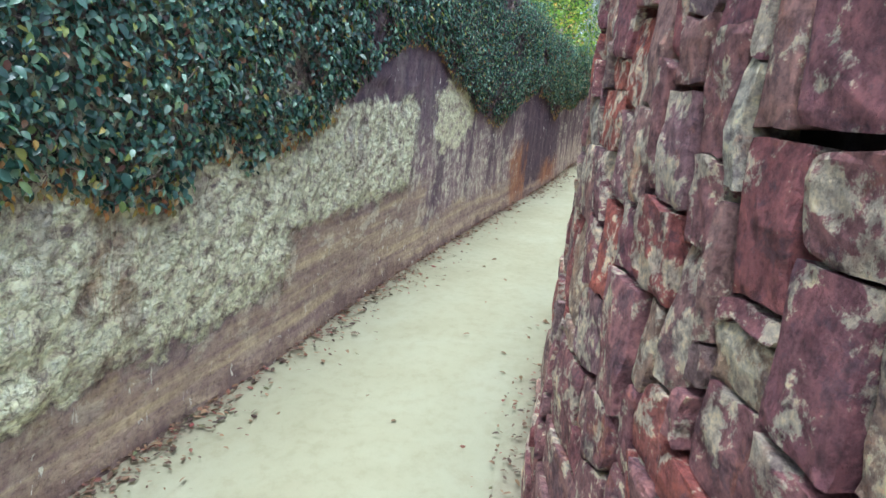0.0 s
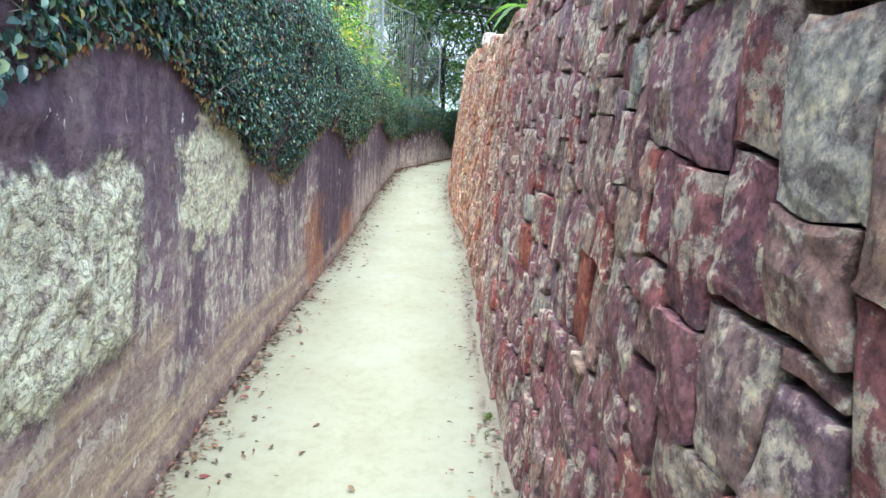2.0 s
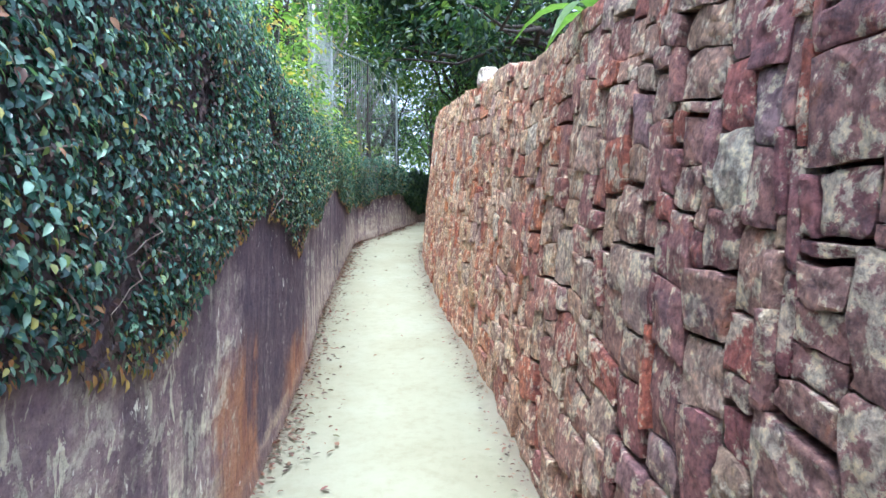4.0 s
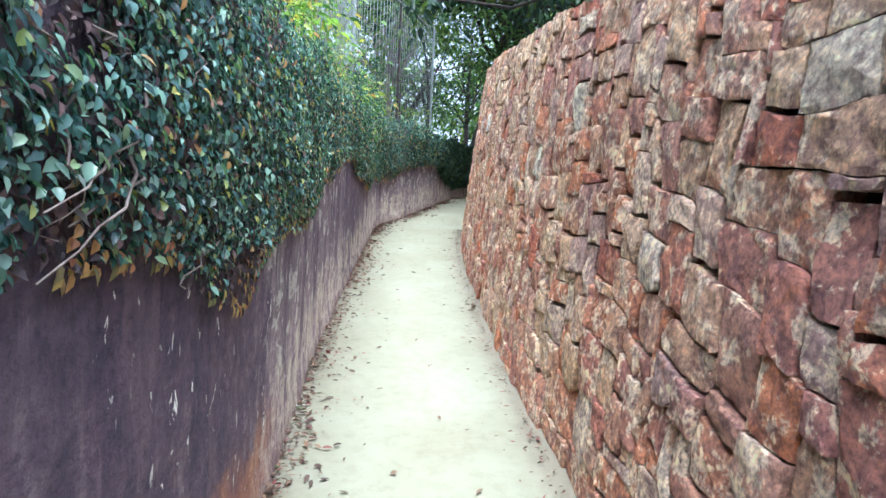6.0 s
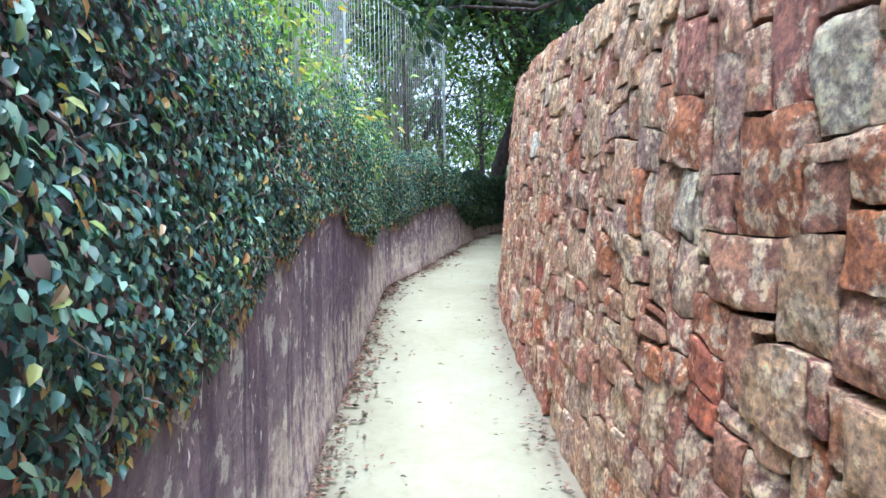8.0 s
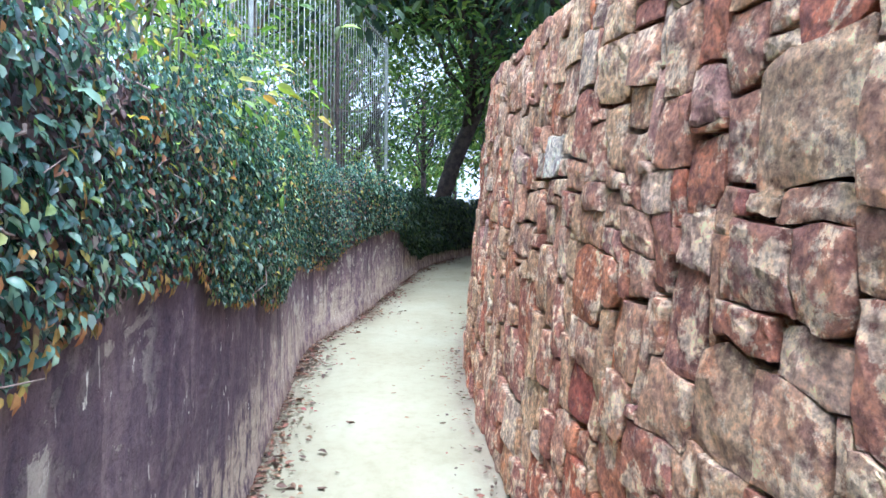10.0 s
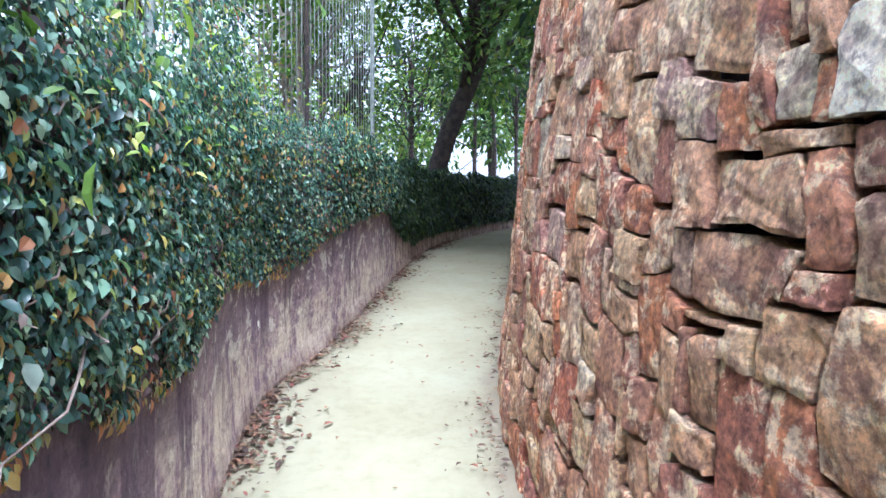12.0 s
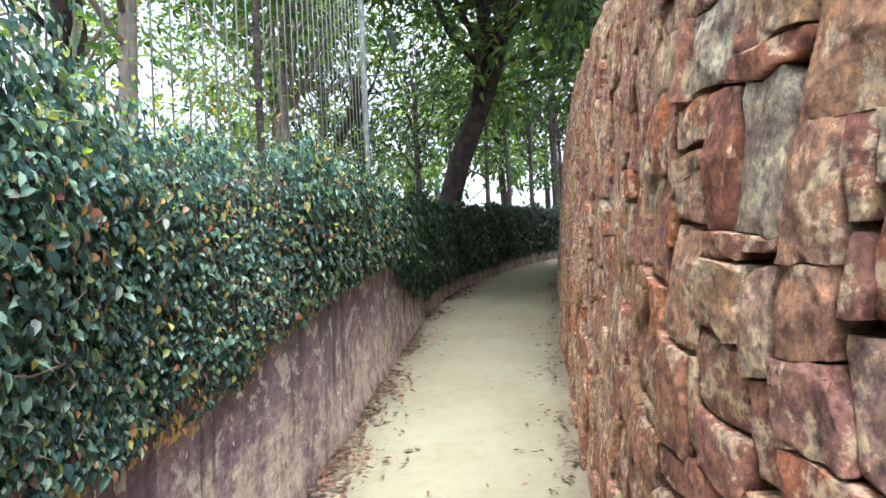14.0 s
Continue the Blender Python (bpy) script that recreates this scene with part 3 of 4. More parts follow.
def build_ivy():
    rng = random.Random(11)
    root = new("ivy")
    tagged(root, "dense dark-green creeping ivy with yellowing leaves on the plaster wall", "ivy", kind="stuff")
    s = Soup()
    scatter_ivy(s, rng, -1.5, 4.5, 3700, 0.039, 0, (0.1, 1.0), gap=0.5)
    scatter_ivy(s, rng, 4.5, 8.5, 7000, 0.0265, 0, (0.1, 1.0), gap=0.36)
    scatter_ivy(s, rng, 8.5, 11.5, 7400, 0.0255, 0, (0.1, 1.0), gap=0.38)
    scatter_ivy(s, rng, 11.5, 17.0, 6800, 0.027, 0, (0.1, 1.0), gap=0.42)
    scatter_ivy(s, rng, 12.8, 16.3, 2600, 0.032, 0, (0.1, 1.0), over=0.8, gap=0.3)
    scatter_ivy(s, rng, 15.3, 16.0, 3000, 0.034, 0, (0.1, 1.0), over=1.5)
    scatter_ivy(s, rng, 17.0, 20.0, 4200, 0.042, 0)
    s.link("leaves", IVY, root, smooth=True)
    # ivy at the lane's end: deep shade is put into the leaf colour
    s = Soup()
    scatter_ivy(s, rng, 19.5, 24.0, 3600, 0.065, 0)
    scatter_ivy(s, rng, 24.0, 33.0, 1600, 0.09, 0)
    s.link("shaded_leaves", DARK_LEAF, root, "blackish green leaves, the deep shade put into their colour")
    # withered inner layer; its dark brown also stands in for shade behind the leaves
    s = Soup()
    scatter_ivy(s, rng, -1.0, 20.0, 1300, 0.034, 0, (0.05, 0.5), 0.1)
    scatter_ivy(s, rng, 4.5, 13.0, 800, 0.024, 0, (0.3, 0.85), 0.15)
    s.link("withered_leaves", IVY_DEAD, root, "withered brown leaves under the green, doubling as its inner shade")
    s = Soup()
    for _ in range(420):
        u = left_line.u_of_y(rng.uniform(0.3, 20))
        y = left_line.at(u)[1]
        v = rng.uniform(ivy_foot(y) + 0.15, wall_top(u))
        pts, du, dv = [], rng.uniform(-0.03, 0.03), rng.uniform(-0.05, -0.01)
        for i in range(7):
            pts.append(on_left(u + du * i, max(v + dv * i * 0.6, ivy_foot(y) - 0.02), ivy_depth(u, v, y) * rng.uniform(0.5, 1.0) + 0.006))
            du += rng.uniform(-0.012, 0.012)
        r = rng.uniform(0.002, 0.0045)
        tube(s, pts, [r * (1 - 0.09 * i) for i in range(7)], 5)
    s.link("stems", TWIG, root, "bare grey woody stems")
    s = Soup()
    for _ in range(2600):
        y = rng.uniform(0.2, 19.0)
        u = left_line.u_of_y(y)
        v = ivy_foot(y) + rng.expovariate(1 / 0.05) - 0.01
        if v > wall_top(u) or noise.noise((u * 3.1, 0.0, 9.0)) < -0.1:
            continue
        tx, ty = left_line.along(u)
        out = Vector((ty, -tx, 0))
        way = (Vector((0, 0, -1)) + Vector((tx, ty, 0)) * rng.gauss(0, 0.7) + out * rng.uniform(0, 0.4)).normalized()
        leaf(s, on_left(u, v, ivy_depth(u, v, y) * rng.uniform(0.6, 1.1)), way, (out + Vector((0, 0, rng.uniform(0, 0.8)))).normalized(), rng.uniform(0.02, 0.042), rng.uniform(0.014, 0.026), 0.12)
    for _ in range(520):
        y = rng.triangular(6.0, 21.0, 16.0)
        u = left_line.u_of_y(y)
        v = rng.triangular(ivy_foot(y) + 0.1, wall_top(u) + 0.1, wall_top(u) - 0.15)
        tx, ty = left_line.along(u)
        out = Vector((ty, -tx, 0))
        way = (Vector((0, 0, -1)) + Vector((tx, ty, 0)) * rng.gauss(0, 0.9)).normalized()
        leaf(s, on_left(u, v, ivy_depth(u, v, y) * rng.uniform(0.95, 1.25)), way, (out + Vector((0, 0, rng.uniform(0.1, 0.9)))).normalized(), rng.uniform(0.022, 0.04), rng.uniform(0.016, 0.028), 0.12)
    s.link("yellowed_leaves", YELLOWED, root, "scattered yellow and orange leaves")
    s = Soup()
    for _ in range(900):
        y = rng.triangular(8.0, 20.5, 14.5)
        u = left_line.u_of_y(y)
        v = wall_top(u) + rng.uniform(-0.25, 0.42)
        p = on_left(u, v, rng.uniform(-0.2, 0.16))
        way = Vector((rng.gauss(0, 1), rng.gauss(0, 1), rng.gauss(0.1, 0.7))).normalized()
        leaf(s, p, way, Vector((rng.gauss(0.3, 0.5), rng.gauss(-0.4, 0.5), 1)).normalized(), rng.uniform(0.024, 0.046), rng.uniform(0.014, 0.024), 0.15)
    s.link("young_shoots", FRESH, root, "bright yellow-green young leaves along the top")


build_ivy()


# ---- dry-laid stone wall on the right ----
WALL_H = 2.42


COURSE = 0.049
# stones that stand out by their colour: y from, to, height from, to, kind
MARKED = ((13.27, 13.50, 1.55, 1.79, "white"), (13.52, 13.63, 1.56, 1.77, "pale"), (4.95, 5.19, 0.83, 1.02, "red"), (4.34, 4.52, 1.03, 1.25, "pale"),
          (8.10, 8.32, 1.72, 1.93, "pale"), (10.02, 10.20, 1.60, 1.86, "pale"), (15.46, 15.66, 1.63, 1.83, "pale"), (15.22, 15.42, 1.38, 1.60, "pale"),
          (12.70, 12.95, 0.70, 0.90, "red"), (9.30, 9.52, 0.95, 1.12, "red"), (3.85, 4.05, 0.95, 1.22, "red"), (10.70, 10.85, 1.36, 1.58, "pale"), (2.39, 2.46, 1.28, 1.58, "gap"))


def knock(i, j, k):
    """Uneven break of one lattice node."""
    return noise.noise((i * 7.31 + 0.37, j * 5.17 + 0.61, k))


def lie(u, v):
    """Where a place of the even lattice comes to lie in the warped coursing, with straight broken edges."""
    du = 0.055 * noise.noise((u * 2.1, v * 2.1, 1.0))
    dv = 0.105 * noise.noise((u * 0.9, v * 1.3, 3.0)) + 0.022 * noise.noise((u * 3.4, v * 3.4, 4.0))
    fi, fj = u / (2 * COURSE), v / (2 * COURSE)
    i, j = math.floor(fi), math.floor(fj)
    a, b = fi - i, fj - j
    for p, q, w in ((i, j, (1 - a) * (1 - b)), (i + 1, j, a * (1 - b)), (i, j + 1, (1 - a) * b), (i + 1, j + 1, a * b)):
        du += 0.034 * w * knock(p, q, 11.0)
        dv += 0.034 * w * knock(p, q, 23.0)
    return u + du, v + dv * min(1.0, v / 0.16)


def stone_mesh(cell, rng):
    """One split stone in its cell (u0, v0, u1, v1): angular faces, broken corners, uneven joints."""
    u0, v0, u1, v1 = cell
    n = 7
    verts, faces = [], []
    seed = rng.uniform(0, 100)
    cu, cv = lie((u0 + u1) / 2, (v0 + v1) / 2)
    side = rng.uniform(0.001, 0.007)
    under = rng.uniform(0.009, 0.024) if rng.random() < 0.40 else rng.uniform(0.0015, 0.006)
    over = rng.uniform(0.0005, 0.0025)
    tilt = rng.gauss(0, 0.05)
    d = rng.uniform(0.0, 0.028)
    planes = [(rng.gauss(0, 0.06), rng.gauss(0.02, 0.07), rng.uniform(0.0, 0.008)) for _ in range(3)]
    cut = [rng.uniform(0.08, 0.22) if rng.random() < 0.16 else 0.0 for _ in range(4)]
    for j in range(n):
        for i in range(n):
            a, b = i / (n - 1), j / (n - 1)
            if 0 < i < n - 1:
                a = 0.5 + (a - 0.5) * 1.22
            if 0 < j < n - 1:
                b = 0.5 + (b - 0.5) * 1.22
            u, v = lie(u0 + (u1 - u0) * a, v0 + (v1 - v0) * b)
            u += (0.5 - a) * 2 * side + (b - 0.5) * tilt * min(u1 - u0, 0.12)
            v += under * (1 - b) - over * b
            corner = (0 if i < n / 2 else 1) + (0 if j < n / 2 else 2)
            near = max(0.0, 1.0 - (min(a, 1 - a) + min(b, 1 - b)) / 0.22)
            u += (cu - u) * cut[corner] * near
            v += (cv - v) * cut[corner] * near
            rim = i in (0, n - 1) or j in (0, n - 1)
            o = d + min(p * (u - cu) + q * (v - cv) + r for p, q, r in planes)
            o += 0.008 * noise.noise((u * 15 + seed, v * 15, seed)) + 0.005 * noise.noise((u * 37 + seed, v * 37, seed))
            if rim:
                u += 0.006 * noise.noise((u * 34 + seed, v * 34, 2.0))
                v += 0.006 * noise.noise((u * 34, v * 34 + seed, 6.0))
                o -= rng.uniform(0.0, 0.005)
            verts.append((u, max(v, -0.06), o))
    ring = [(i, 0) for i in range(n)] + [(n - 1, j) for j in range(1, n)] + [(i, n - 1) for i in range(n - 2, -1, -1)] + [(0, j) for j in range(n - 2, 0, -1)]
    base = len(verts)
    for i, j in ring:
        u, v, o = verts[j * n + i]
        verts.append((u + (cu - u) * 0.07, v + (cv - v) * 0.07, -0.13))
    for j in range(n - 1):
        for i in range(n - 1):
            faces.append((j * n + i, (j + 1) * n + i, (j + 1) * n + i + 1, j * n + i + 1))
    m = len(ring)
    for q in range(m):
        i, j = ring[q]
        i2, j2 = ring[(q + 1) % m]
        faces.append((j * n + i, j2 * n + i2, base + (q + 1) % m, base + q))
    return [tuple(on_right(u, v, o)) for u, v, o in verts], faces


def stone_cells(rng):
    """Cells of every stone: blocks of uneven size fitted round one another."""
    e = COURSE
    u_start, u_end = right_line.u_of_y(-2.0), right_line.u_of_y(27.5)
    nu, nv = int((u_end - u_start) / e), int(WALL_H / e)
    taken = np.zeros((nv + 1, nu + 1), dtype=bool)
    cells = []

    def keep(i, j, w, h, kind=""):
        taken[j:j + h, i:i + w] = True
        cells.append(((u_start + i * e, j * e, u_start + (i + w) * e, (j + h) * e), kind))

    for y0, y1, va, vb, kind in MARKED:
        i0, i1 = (int(round((right_line.u_of_y(y) - u_start) / e)) for y in (y0, y1))
        j0, j1 = int(round(va / e)), int(round(vb / e))
        keep(i0, j0, max(1 if kind == "gap" else 2, i1 - i0), max(3, j1 - j0), kind)
    for j in range(nv):
        for i in range(nu):
            if taken[j, i]:
                continue
            big = rng.random()
            w, h = rng.choice(((2, 4), (3, 4), (3, 5), (2, 3), (3, 3), (4, 4), (4, 3), (2, 5), (5, 4), (4, 5), (3, 6), (3, 2), (5, 3)))
            if big < 0.06:
                w, h = rng.choice(((6, 5), (5, 6), (7, 4)))
            elif big > 0.90:
                w, h = rng.choice(((1, 2), (2, 1), (2, 2), (4, 1)))
            free = 0
            while free <= w and i + free < nu and not taken[j, i + free]:
                free += 1
            w = max(1, free if free <= w + 1 and free - w <= 1 else min(w, free))
            h = min(h, nv - j)
            if nv - j - h == 1:
                h += 1
            while h > 1 and taken[j:j + h, i:i + w].any():
                h -= 1
            keep(i, j, w, h)
    return cells


def build_right_wall():
    us = np.arange(0, right_line.length, 0.12)
    verts, faces = [], []
    vs = [-0.1, 0.6, 1.2, 1.8, WALL_H - 0.10]
    for u in us:
        for v in vs:
            verts.append(tuple(on_right(u, v, -0.085)))
        verts.append(tuple(on_right(u, WALL_H - 0.10, -0.5)))
        verts.append(tuple(on_right(u, -0.1, -0.75)))
    n = len(vs) + 2
    for j in range(len(us) - 1):
        for i in range(n - 1):
            faces.append((j * n + i, j * n + i + 1, (j + 1) * n + i + 1, (j + 1) * n + i))
    wall = link_mesh("wall_right", verts, faces, CORE)
    tagged(wall, "high dry-laid wall of split red-brown stone", "stone wall", kind="structure")
    rng = random.Random(5)
    looks = {"white": (WHITE_ROCK, "white quartz stone"), "pale": (PALE_STONE, "pale grey-cream stone"), "red": (RED_STONE, "rust-red stone")}
    rest = Soup()
    singles = 0
    for cell, kind in stone_cells(rng):
        if kind == "gap":
            continue
        verts, faces = stone_mesh(cell, rng)
        y = right_line.at(cell[0])[1]
        if kind:
            link_mesh("stone", verts, faces, looks[kind][0], wall, looks[kind][1])
        elif 0.9 < y < 4.6 and cell[1] > 0.2 and singles < 286:
            link_mesh("stone", verts, faces, STONE, wall)
            singles += 1
        else:
            rest.add(verts, faces)
    ob = rest.link("stones", STONE_JOINED, wall)
    tagged(ob, kind="stuff")
    return wall


# ---- bank behind the stone wall ----
def build_bank():
    us = np.arange(0, right_line.length, 0.4)
    verts, faces = [], []
    outs = [0.35, 0.8, 1.6, 3.0, 6.0, 12.0, 25.0]
    for u in us:
        for o in outs:
            p = on_right(u, WALL_H - 0.05, 0)
            x, y = right_line.at(u)
            verts.append((p.x + o, p.y + 0.1 * o, p.z - 0.04 + 0.05 * o + 0.06 * fbm(p.x + o, p.y, 2.0)))
    n = len(outs)
    for j in range(len(us) - 1):
        for i in range(n - 1):
            faces.append((j * n + i, j * n + i + 1, (j + 1) * n + i + 1, (j + 1) * n + i))
    return tagged(link_mesh("bank", verts, faces, EARTH, smooth=True), "dark earth bank held up by the stone wall", "ground", kind="structure")


build_bank()


def rough_rock(name, size, seed, material):
    bm = bmesh.new()
    bmesh.ops.create_icosphere(bm, subdivisions=3, radius=1.0)
    for v in bm.verts:
        c = v.co
        q = Vector([math.copysign(abs(t) ** 0.55, t) for t in c])
        q *= 1 + 0.16 * noise.noise(c * 1.7 + Vector((seed, 0, 0))) + 0.06 * noise.noise(c * 5 + Vector((0, seed, 0)))
        v.co = Vector((q.x * size[0], q.y * size[1], q.z * size[2]))
    return part(name, bm, material, smooth=False)


def build_white_stone():
    ob = rough_rock("coping_stone", (0.13, 0.20, 0.10), 3.0, WHITE_ROCK)
    ob.location = on_right(right_line.u_of_y(10.3), WALL_H + 0.03, -0.10)
    tagged(ob, "whitish quartz block lying on the stone wall", "stone")


build_white_stone()


# ---- plants ----
def build_strap_plant():
    rng = random.Random(8)
    base = on_right(right_line.u_of_y(7.75), WALL_H - 0.10, -0.30)
    root = new("strap_leaf_plant")
    root.location = base
    tagged(root, "strap-leaved garden plant with red-tinged leaves on the wall top", "plant")
    red = leaf_material("red_strap_leaf", [(0.0, (0.20, 0.035, 0.04)), (1.0, (0.30, 0.07, 0.06))], 0.4, 0.25, (1.2, 0.7, 0.5))
    for i in range(16):
        a = 2 * math.pi * i / 16 + rng.uniform(-0.2, 0.2)
        ln, w = rng.uniform(0.5, 0.95), rng.uniform(0.04, 0.07)
        if i % 4 == 0:
            ln, w = ln * 0.6, w * 0.5
        d = Vector((math.cos(a), math.sin(a), 0))
        s = Vector((-math.sin(a), math.cos(a), 0))
        verts, faces = [], []
        rise = rng.uniform(0.7, 1.5)
        for k in range(8):
            t = k / 7
            p = d * ln * t * 0.8 + Vector((0, 0, ln * (rise * t - 1.1 * t * t)))
            ww = w * (1 - t ** 3) * (0.5 + min(1, t * 4) * 0.5)
            verts += [tuple(p + s * ww + Vector((0, 0, 0.012))), tuple(p), tuple(p - s * ww + Vector((0, 0, 0.012)))]
        for k in range(7):
            for m in (0, 1):
                faces.append((k * 3 + m, k * 3 + m + 1, k * 3 + m + 4, k * 3 + m + 3))
        link_mesh("leaf", verts, faces, red if i % 4 == 0 else MID_LEAF, root, smooth=True)


build_strap_plant()


def crown(soup, rng, clumps, leaf_len, per_clump, spread, droop=0.3):
    for c, r in clumps:
        c = Vector(c)
        for _ in range(int(per_clump * r * r)):
            d = Vector((rng.gauss(0, 1), rng.gauss(0, 1), rng.gauss(0, 0.7)))
            p = c + d * r * spread
            way = (d.normalized() + Vector((rng.gauss(0, 0.5), rng.gauss(0, 0.5), -droop))).normalized()
            face = Vector((rng.gauss(0, 0.6), rng.gauss(0, 0.6), 1)).normalized()
            s = leaf_len * rng.uniform(0.6, 1.3)
            leaf(soup, p, way, face, s, s * rng.uniform(0.38, 0.55), 0.15)


def limb(soup, rng, a, b, r0, r1, bend=0.12, sides=8):
    a, b = Vector(a), Vector(b)
    n = 7
    side = Vector((rng.gauss(0, 1), rng.gauss(0, 1), rng.gauss(0, 0.4))) * (b - a).length * bend
    pts = [a.lerp(b, i / (n - 1)) + side * math.sin(math.pi * i / (n - 1)) * (0.6 + 0.4 * math.sin(i * 2.1)) for i in range(n)]
    tube(soup, pts, [r0 + (r1 - r0) * i / (n - 1) for i in range(n)], sides, wobble=0.25)


def build_tree(name, label, foot, top, r, clumps, leaf_mat, bark, leaf_len, per_clump, seed, spread=0.45, twigs=True):
    rng = random.Random(seed)
    root = new(name)
    root.location = foot
    f = Vector(foot)
    tagged(root, label, "tree" if name != "shrub" else "shrub")
    s = Soup()
    limb(s, rng, (0, 0, -0.1), Vector(top) - f, r, r * 0.6, 0.018, 10)
    t = Vector(top) - f
    for c, cr in clumps if twigs else ():
        k = rng.uniform(0.45, 1.0)
        limb(s, rng, t * k, Vector(c) - f, r * 0.32, r * 0.06, 0.14, 6)
    s.link("trunk", bark, root, smooth=True)
    s = Soup()
    crown(s, rng, [(Vector(c) - f, cr) for c, cr in clumps], leaf_len, per_clump, spread)
    s.link("crown", leaf_mat, root)
    return root


def gz(x, y):
    return (x, y, ground_z(y))


def spread_clumps(rng, centre, size, n, r0, r1):
    return [((centre[0] + rng.gauss(0, size[0]), centre[1] + rng.gauss(0, size[1]), centre[2] + rng.gauss(0, size[2])), rng.uniform(r0, r1)) for _ in range(n)]


def build_garden():
    rng = random.Random(21)
    build_tree("leaning_tree", "dark mossy tree leaning over the lane's end", gz(-3.4, 24.6), (-1.0, 24.3, 9.6), 0.21,
               spread_clumps(rng, (-1.6, 23.5, 10.0), (2.6, 2.8, 0.45), 34, 1.0, 1.6), DARK_LEAF, BARK, 0.30, 230, 1)
    build_tree("shade_tree", "dark broad-leaved tree hanging over the stone wall", (0.9, 19.6, ground_z(19.6) + 2.4), (0.2, 18.8, 7.5), 0.22,
               spread_clumps(rng, (-0.3, 18.6, 7.3), (1.4, 1.9, 0.9), 20, 0.7, 1.2), DARK_LEAF, BARK, 0.19, 230, 2)
    build_tree("shade_tree", "dark broad-leaved tree hanging over the stone wall", (2.0, 26.5, ground_z(26.5) + 2.4), (1.2, 26.0, 8.0), 0.2,
               spread_clumps(rng, (0.8, 25.5, 7.6), (2.0, 2.2, 1.4), 20, 0.8, 1.2), DARK_LEAF, BARK, 0.20, 190, 3)
    build_tree("shade_tree", "dark broad-leaved tree spreading over the lane's end", gz(-6.6, 27.6), (-4.4, 26.2, 6.9), 0.13,
               spread_clumps(rng, (-2.2, 24.2, 7.2), (1.6, 2.2, 0.7), 20, 0.7, 1.1), MID_LEAF, BARK, 0.17, 200, 4, twigs=False)
    # shrubs just behind the wall and the fence
    for i, (x, y, z, n) in enumerate(((-4.8, 13.9, 4.1, 6), (-4.9, 16.0, 4.5, 6), (-4.8, 18.2, 4.5, 6), (-4.9, 20.2, 4.8, 8), (-4.05, 10.4, 3.95, 8), (-4.25, 12.2, 4.25, 8), (-3.75, 8.6, 3.55, 6), (-4.3, 22.0, 4.6, 6), (-4.15, 11.4, 4.35, 8), (-4.35, 13.2, 4.5, 8))):
        build_tree("shrub", "bright yellow-green leafy shrub behind the fence", gz(x - 0.3, y), (x, y, z - 0.3), 0.035,
                   spread_clumps(rng, (x, y, z), (0.30, 0.55, 0.45), n, 0.28, 0.5), FRESH, TWIG, 0.075, 560, 30 + i)
    # trees close behind the high part of the plaster wall
    for i, (x, y, z) in enumerate(((-4.6, 3.2, 3.9), (-4.9, 6.0, 4.3), (-4.9, 8.6, 4.6), (-5.4, 11.2, 5.0), (-4.3, 0.6, 3.7), (-6.4, 9.6, 6.0))):
        build_tree("garden_tree", "leafy garden tree close behind the plaster wall", gz(x - 0.3, y), (x, y, z), 0.07,
                   spread_clumps(rng, (x, y, z + 0.3), (0.7, 0.9, 0.75), 14, 0.5, 0.9), MID_LEAF if i % 2 else DARK_LEAF, BARK, 0.11, 380, 200 + i)
    # garden trees further left
    spots = ((-5.3, 14.8, 0.10), (-5.6, 19.2, 0.09), (-7.4, 21.5, 0.13), (-5.2, 23.4, 0.08), (-8.6, 17.5, 0.14), (-6.4, 27.0, 0.12), (-4.6, 28.5, 0.10), (-9.5, 25.0, 0.15), (-3.4, 31.5, 0.11))
    for i, (x, y, r) in enumerate(spots):
        h = ground_z(y) + rng.uniform(4.6, 6.2)
        build_tree("garden_tree", "slim garden tree with light green leaves", gz(x, y), (x + rng.uniform(-0.3, 0.3), y, h), r,
                   spread_clumps(rng, (x, y, h + 0.6), (1.2, 1.2, 1.5), 18, 0.6, 1.1), MID_LEAF if i % 4 else DARK_LEAF, PALE_BARK if i % 2 else BARK, 0.15, 240, 50 + i)
    # slim trunks beyond the bend
    for i, (x, y) in enumerate(((-1.3, 33.5), (-0.4, 34.5), (0.6, 36.0), (-2.2, 35.0), (2.0, 37.0))):
        h = ground_z(y) + rng.uniform(5.5, 7.5)
        build_tree("slim_tree", "thin dark-trunked tree beyond the bend", gz(x, y), (x + rng.uniform(-0.4, 0.4), y, h), 0.09,
                   spread_clumps(rng, (x, y, h + 0.4), (1.1, 1.1, 1.5), 11, 0.7, 1.1), MID_LEAF if i % 2 else DARK_LEAF, BARK, 0.18, 150, 80 + i)
    # far trees
    for i in range(22):
        y = 46 + rng.uniform(-6, 14)
        x = -34 + 2.6 * i + rng.uniform(-1.2, 1.2)
        h = ground_z(y) + rng.uniform(5, 9)
        build_tree("far_tree", "distant leafy green tree beyond the garden", gz(x, y), (x, y, h), 0.2, spread_clumps(rng, (x, y, h), (1.8, 1.8, 2.2), 13, 1.0, 1.9), MID_LEAF if i % 2 else DARK_LEAF, BARK, 0.36, 95, 120 + i)


build_garden()


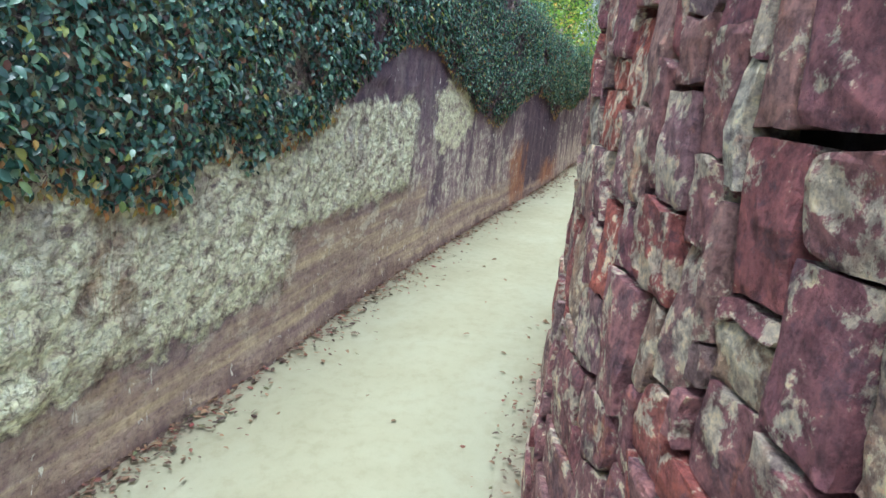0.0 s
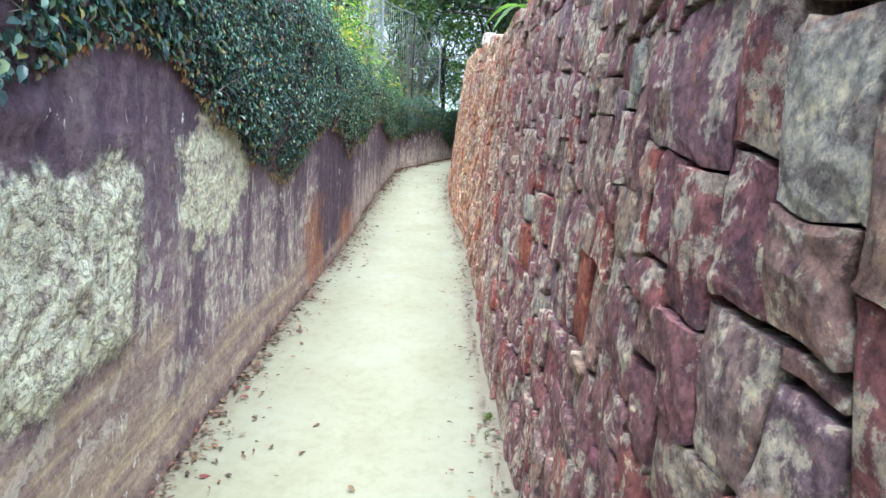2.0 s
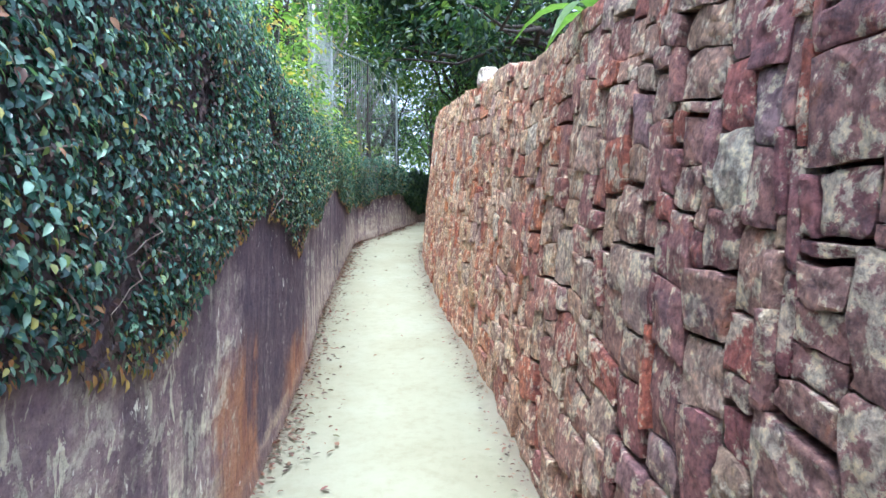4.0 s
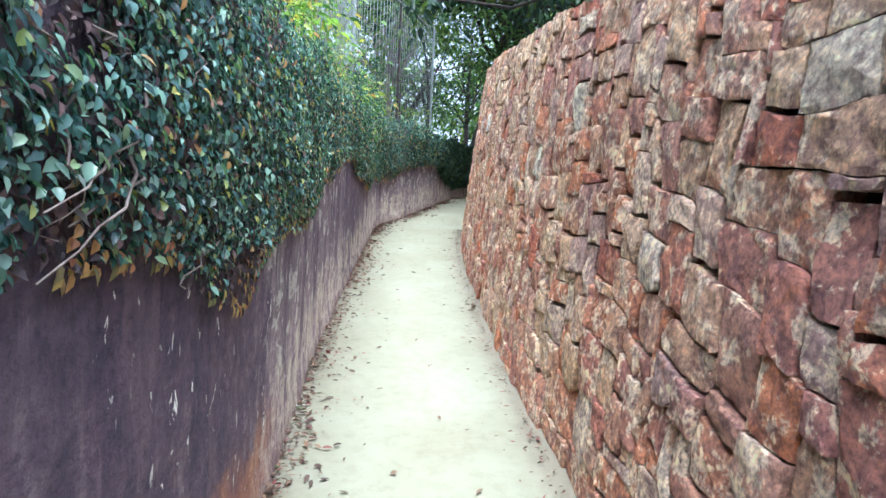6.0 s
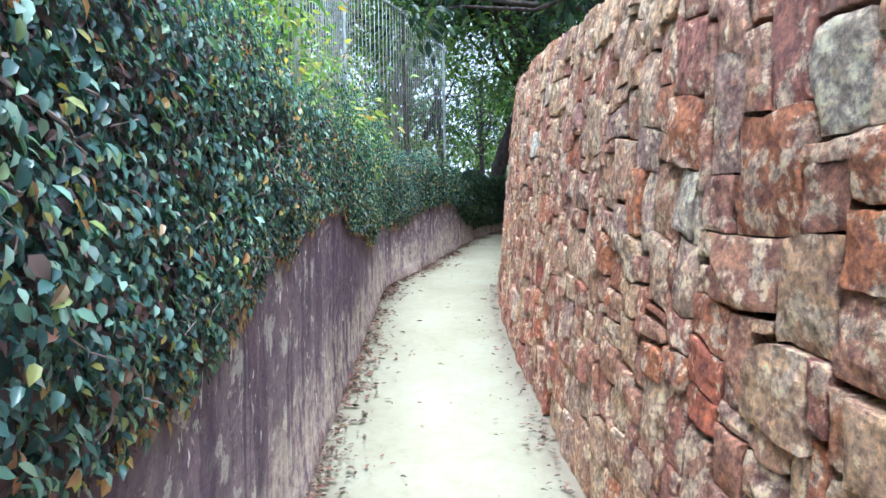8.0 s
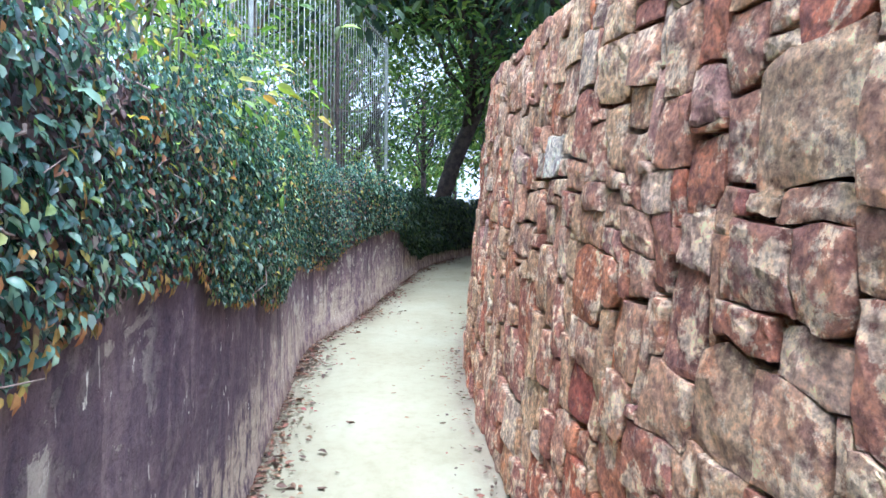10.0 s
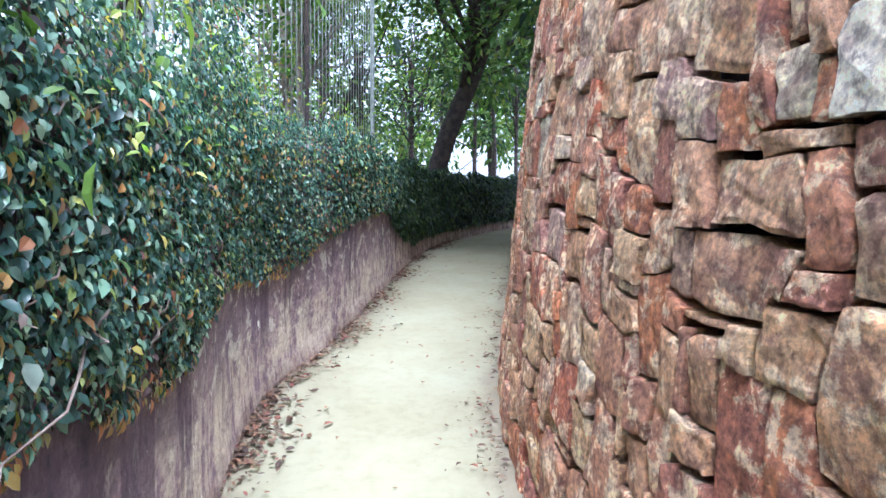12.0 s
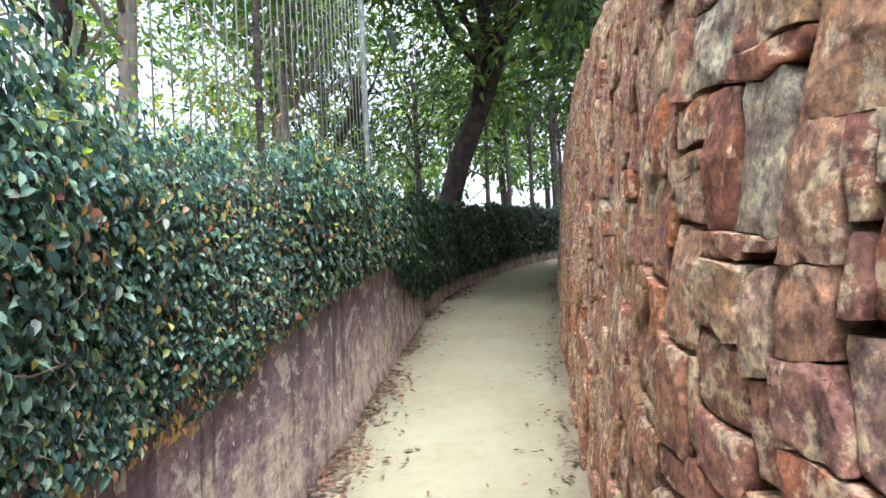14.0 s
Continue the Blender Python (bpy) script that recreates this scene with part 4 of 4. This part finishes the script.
# ---- fence behind the plaster wall ----
def build_fence():
    root = new("railing_fence")
    tagged(root, "tall pale railing fence with thin upright bars behind the ivy", "fence", kind="structure")
    u0, u1 = left_line.u_of_y(12.6), left_line.u_of_y(20.4)
    s_of = lambda u, v: on_left(u, v, -0.36)
    for y in (13.1, 15.4, 17.6, 20.2):
        u = left_line.u_of_y(y)
        s = Soup()
        r = 0.022
        tube(s, [s_of(u, v) for v in (0.0, 1.0, 2.4, 3.9)], [r] * 4, 8)
        s.link("post", PAINTED if y != 17.6 else BARK, root, "" if y != 17.6 else "ivy-darkened post", smooth=True)
    s = Soup()
    tube(s, [s_of(u, 3.8) for u in np.linspace(u0, u1, 40)], [0.014] * 40, 6)
    s.link("rail", PAINTED, root, smooth=True)
    u = u0
    while u < u1:
        s = Soup()
        tube(s, [s_of(u, 1.7), s_of(u, 2.7), s_of(u, 3.85)], [0.0045] * 3, 5)
        s.link("bar", PAINTED, root, smooth=True)
        u += 0.12


build_fence()


# ---- litter on the lane ----
def build_litter():
    rng = random.Random(77)
    s = Soup()

    def drop(line, sign, y0, y1, n, reach, size):
        for _ in range(n):
            u = line.u_of_y(rng.uniform(y0, y1))
            if noise.noise((u * 1.4, sign * 3.0, 2.0)) < rng.uniform(-0.6, 0.35):
                continue
            o = 0.01 + min(rng.expovariate(1 / reach), 0.7)
            x, y = line.at(u)
            tx, ty = line.along(u)
            p = Vector((x + sign * ty * o, y - sign * tx * o, ground_z(y) + 0.022 + 0.02 * math.exp(-o / 0.1)))
            a = rng.uniform(0, 6.28)
            way = Vector((math.cos(a), math.sin(a), rng.uniform(-0.1, 0.25))).normalized()
            face = Vector((rng.gauss(0, 0.35), rng.gauss(0, 0.35), 1)).normalized()
            ln = size * rng.choice((rng.uniform(0.3, 0.7), rng.uniform(0.5, 1.2)))
            leaf(s, p, way, face, ln, ln * rng.uniform(0.3, 0.6), rng.uniform(-0.25, 0.3))

    drop(left_line, 1, -1, 12, 5200, 0.075, 0.045)
    drop(left_line, 1, 12, 24, 4600, 0.08, 0.055)
    drop(left_line, 1, 15.2, 16.1, 380, 0.09, 0.065)
    drop(left_line, 1, 17.2, 18.2, 180, 0.10, 0.06)
    drop(right_line, -1, 1, 12, 1500, 0.06, 0.038)
    drop(right_line, -1, 12, 24, 1300, 0.07, 0.045)
    tagged(s.link("leaf_litter", DRY), "brown dry leaf litter along the wall feet", "leaf litter", kind="stuff")
    # single fallen leaves out on the sand
    for i in range(70):
        y = rng.uniform(1.5, 22)
        lx = np.interp(y, left_line.p[:, 1], left_line.p[:, 0])
        rx = np.interp(y, right_line.p[:, 1], right_line.p[:, 0])
        x = lx + (rx - lx) * rng.uniform(0.12, 0.92)
        q = Soup()
        a = rng.uniform(0, 6.28)
        ln = rng.uniform(0.025, 0.06)
        leaf(q, Vector((0, 0, 0)), Vector((math.cos(a), math.sin(a), 0.05)).normalized(), Vector((rng.gauss(0, 0.25), rng.gauss(0, 0.25), 1)).normalized(), ln, ln * 0.45, 0.2)
        ob = q.link("fallen_leaf", DRY)
        ob.location = (x, y, ground_z(y) + 0.014)
        tagged(ob, "small dry fallen leaf lying on the sand", "leaf", "fallen leaves")
    # weeds at the foot of the stone wall
    for y in (3.5, 3.75, 4.0, 4.35, 5.1):
        q = Soup()
        for _ in range(26):
            d = Vector((rng.gauss(0, 1), rng.gauss(0, 1), abs(rng.gauss(0.6, 0.6)))).normalized()
            leaf(q, Vector((rng.gauss(0, 0.004), rng.gauss(0, 0.006), 0.0)), d, Vector((0, 0, 1)), rng.uniform(0.022, 0.045), 0.016, 0.1)
        ob = q.link("weed", MID_LEAF)
        x, yy = right_line.at(right_line.u_of_y(y))
        ob.location = (x - 0.03, yy, ground_z(yy) + 0.02)
        tagged(ob, "small green weed tuft at the foot of the stone wall", "weed", "weeds along the stone wall")


build_litter()
build_right_wall()
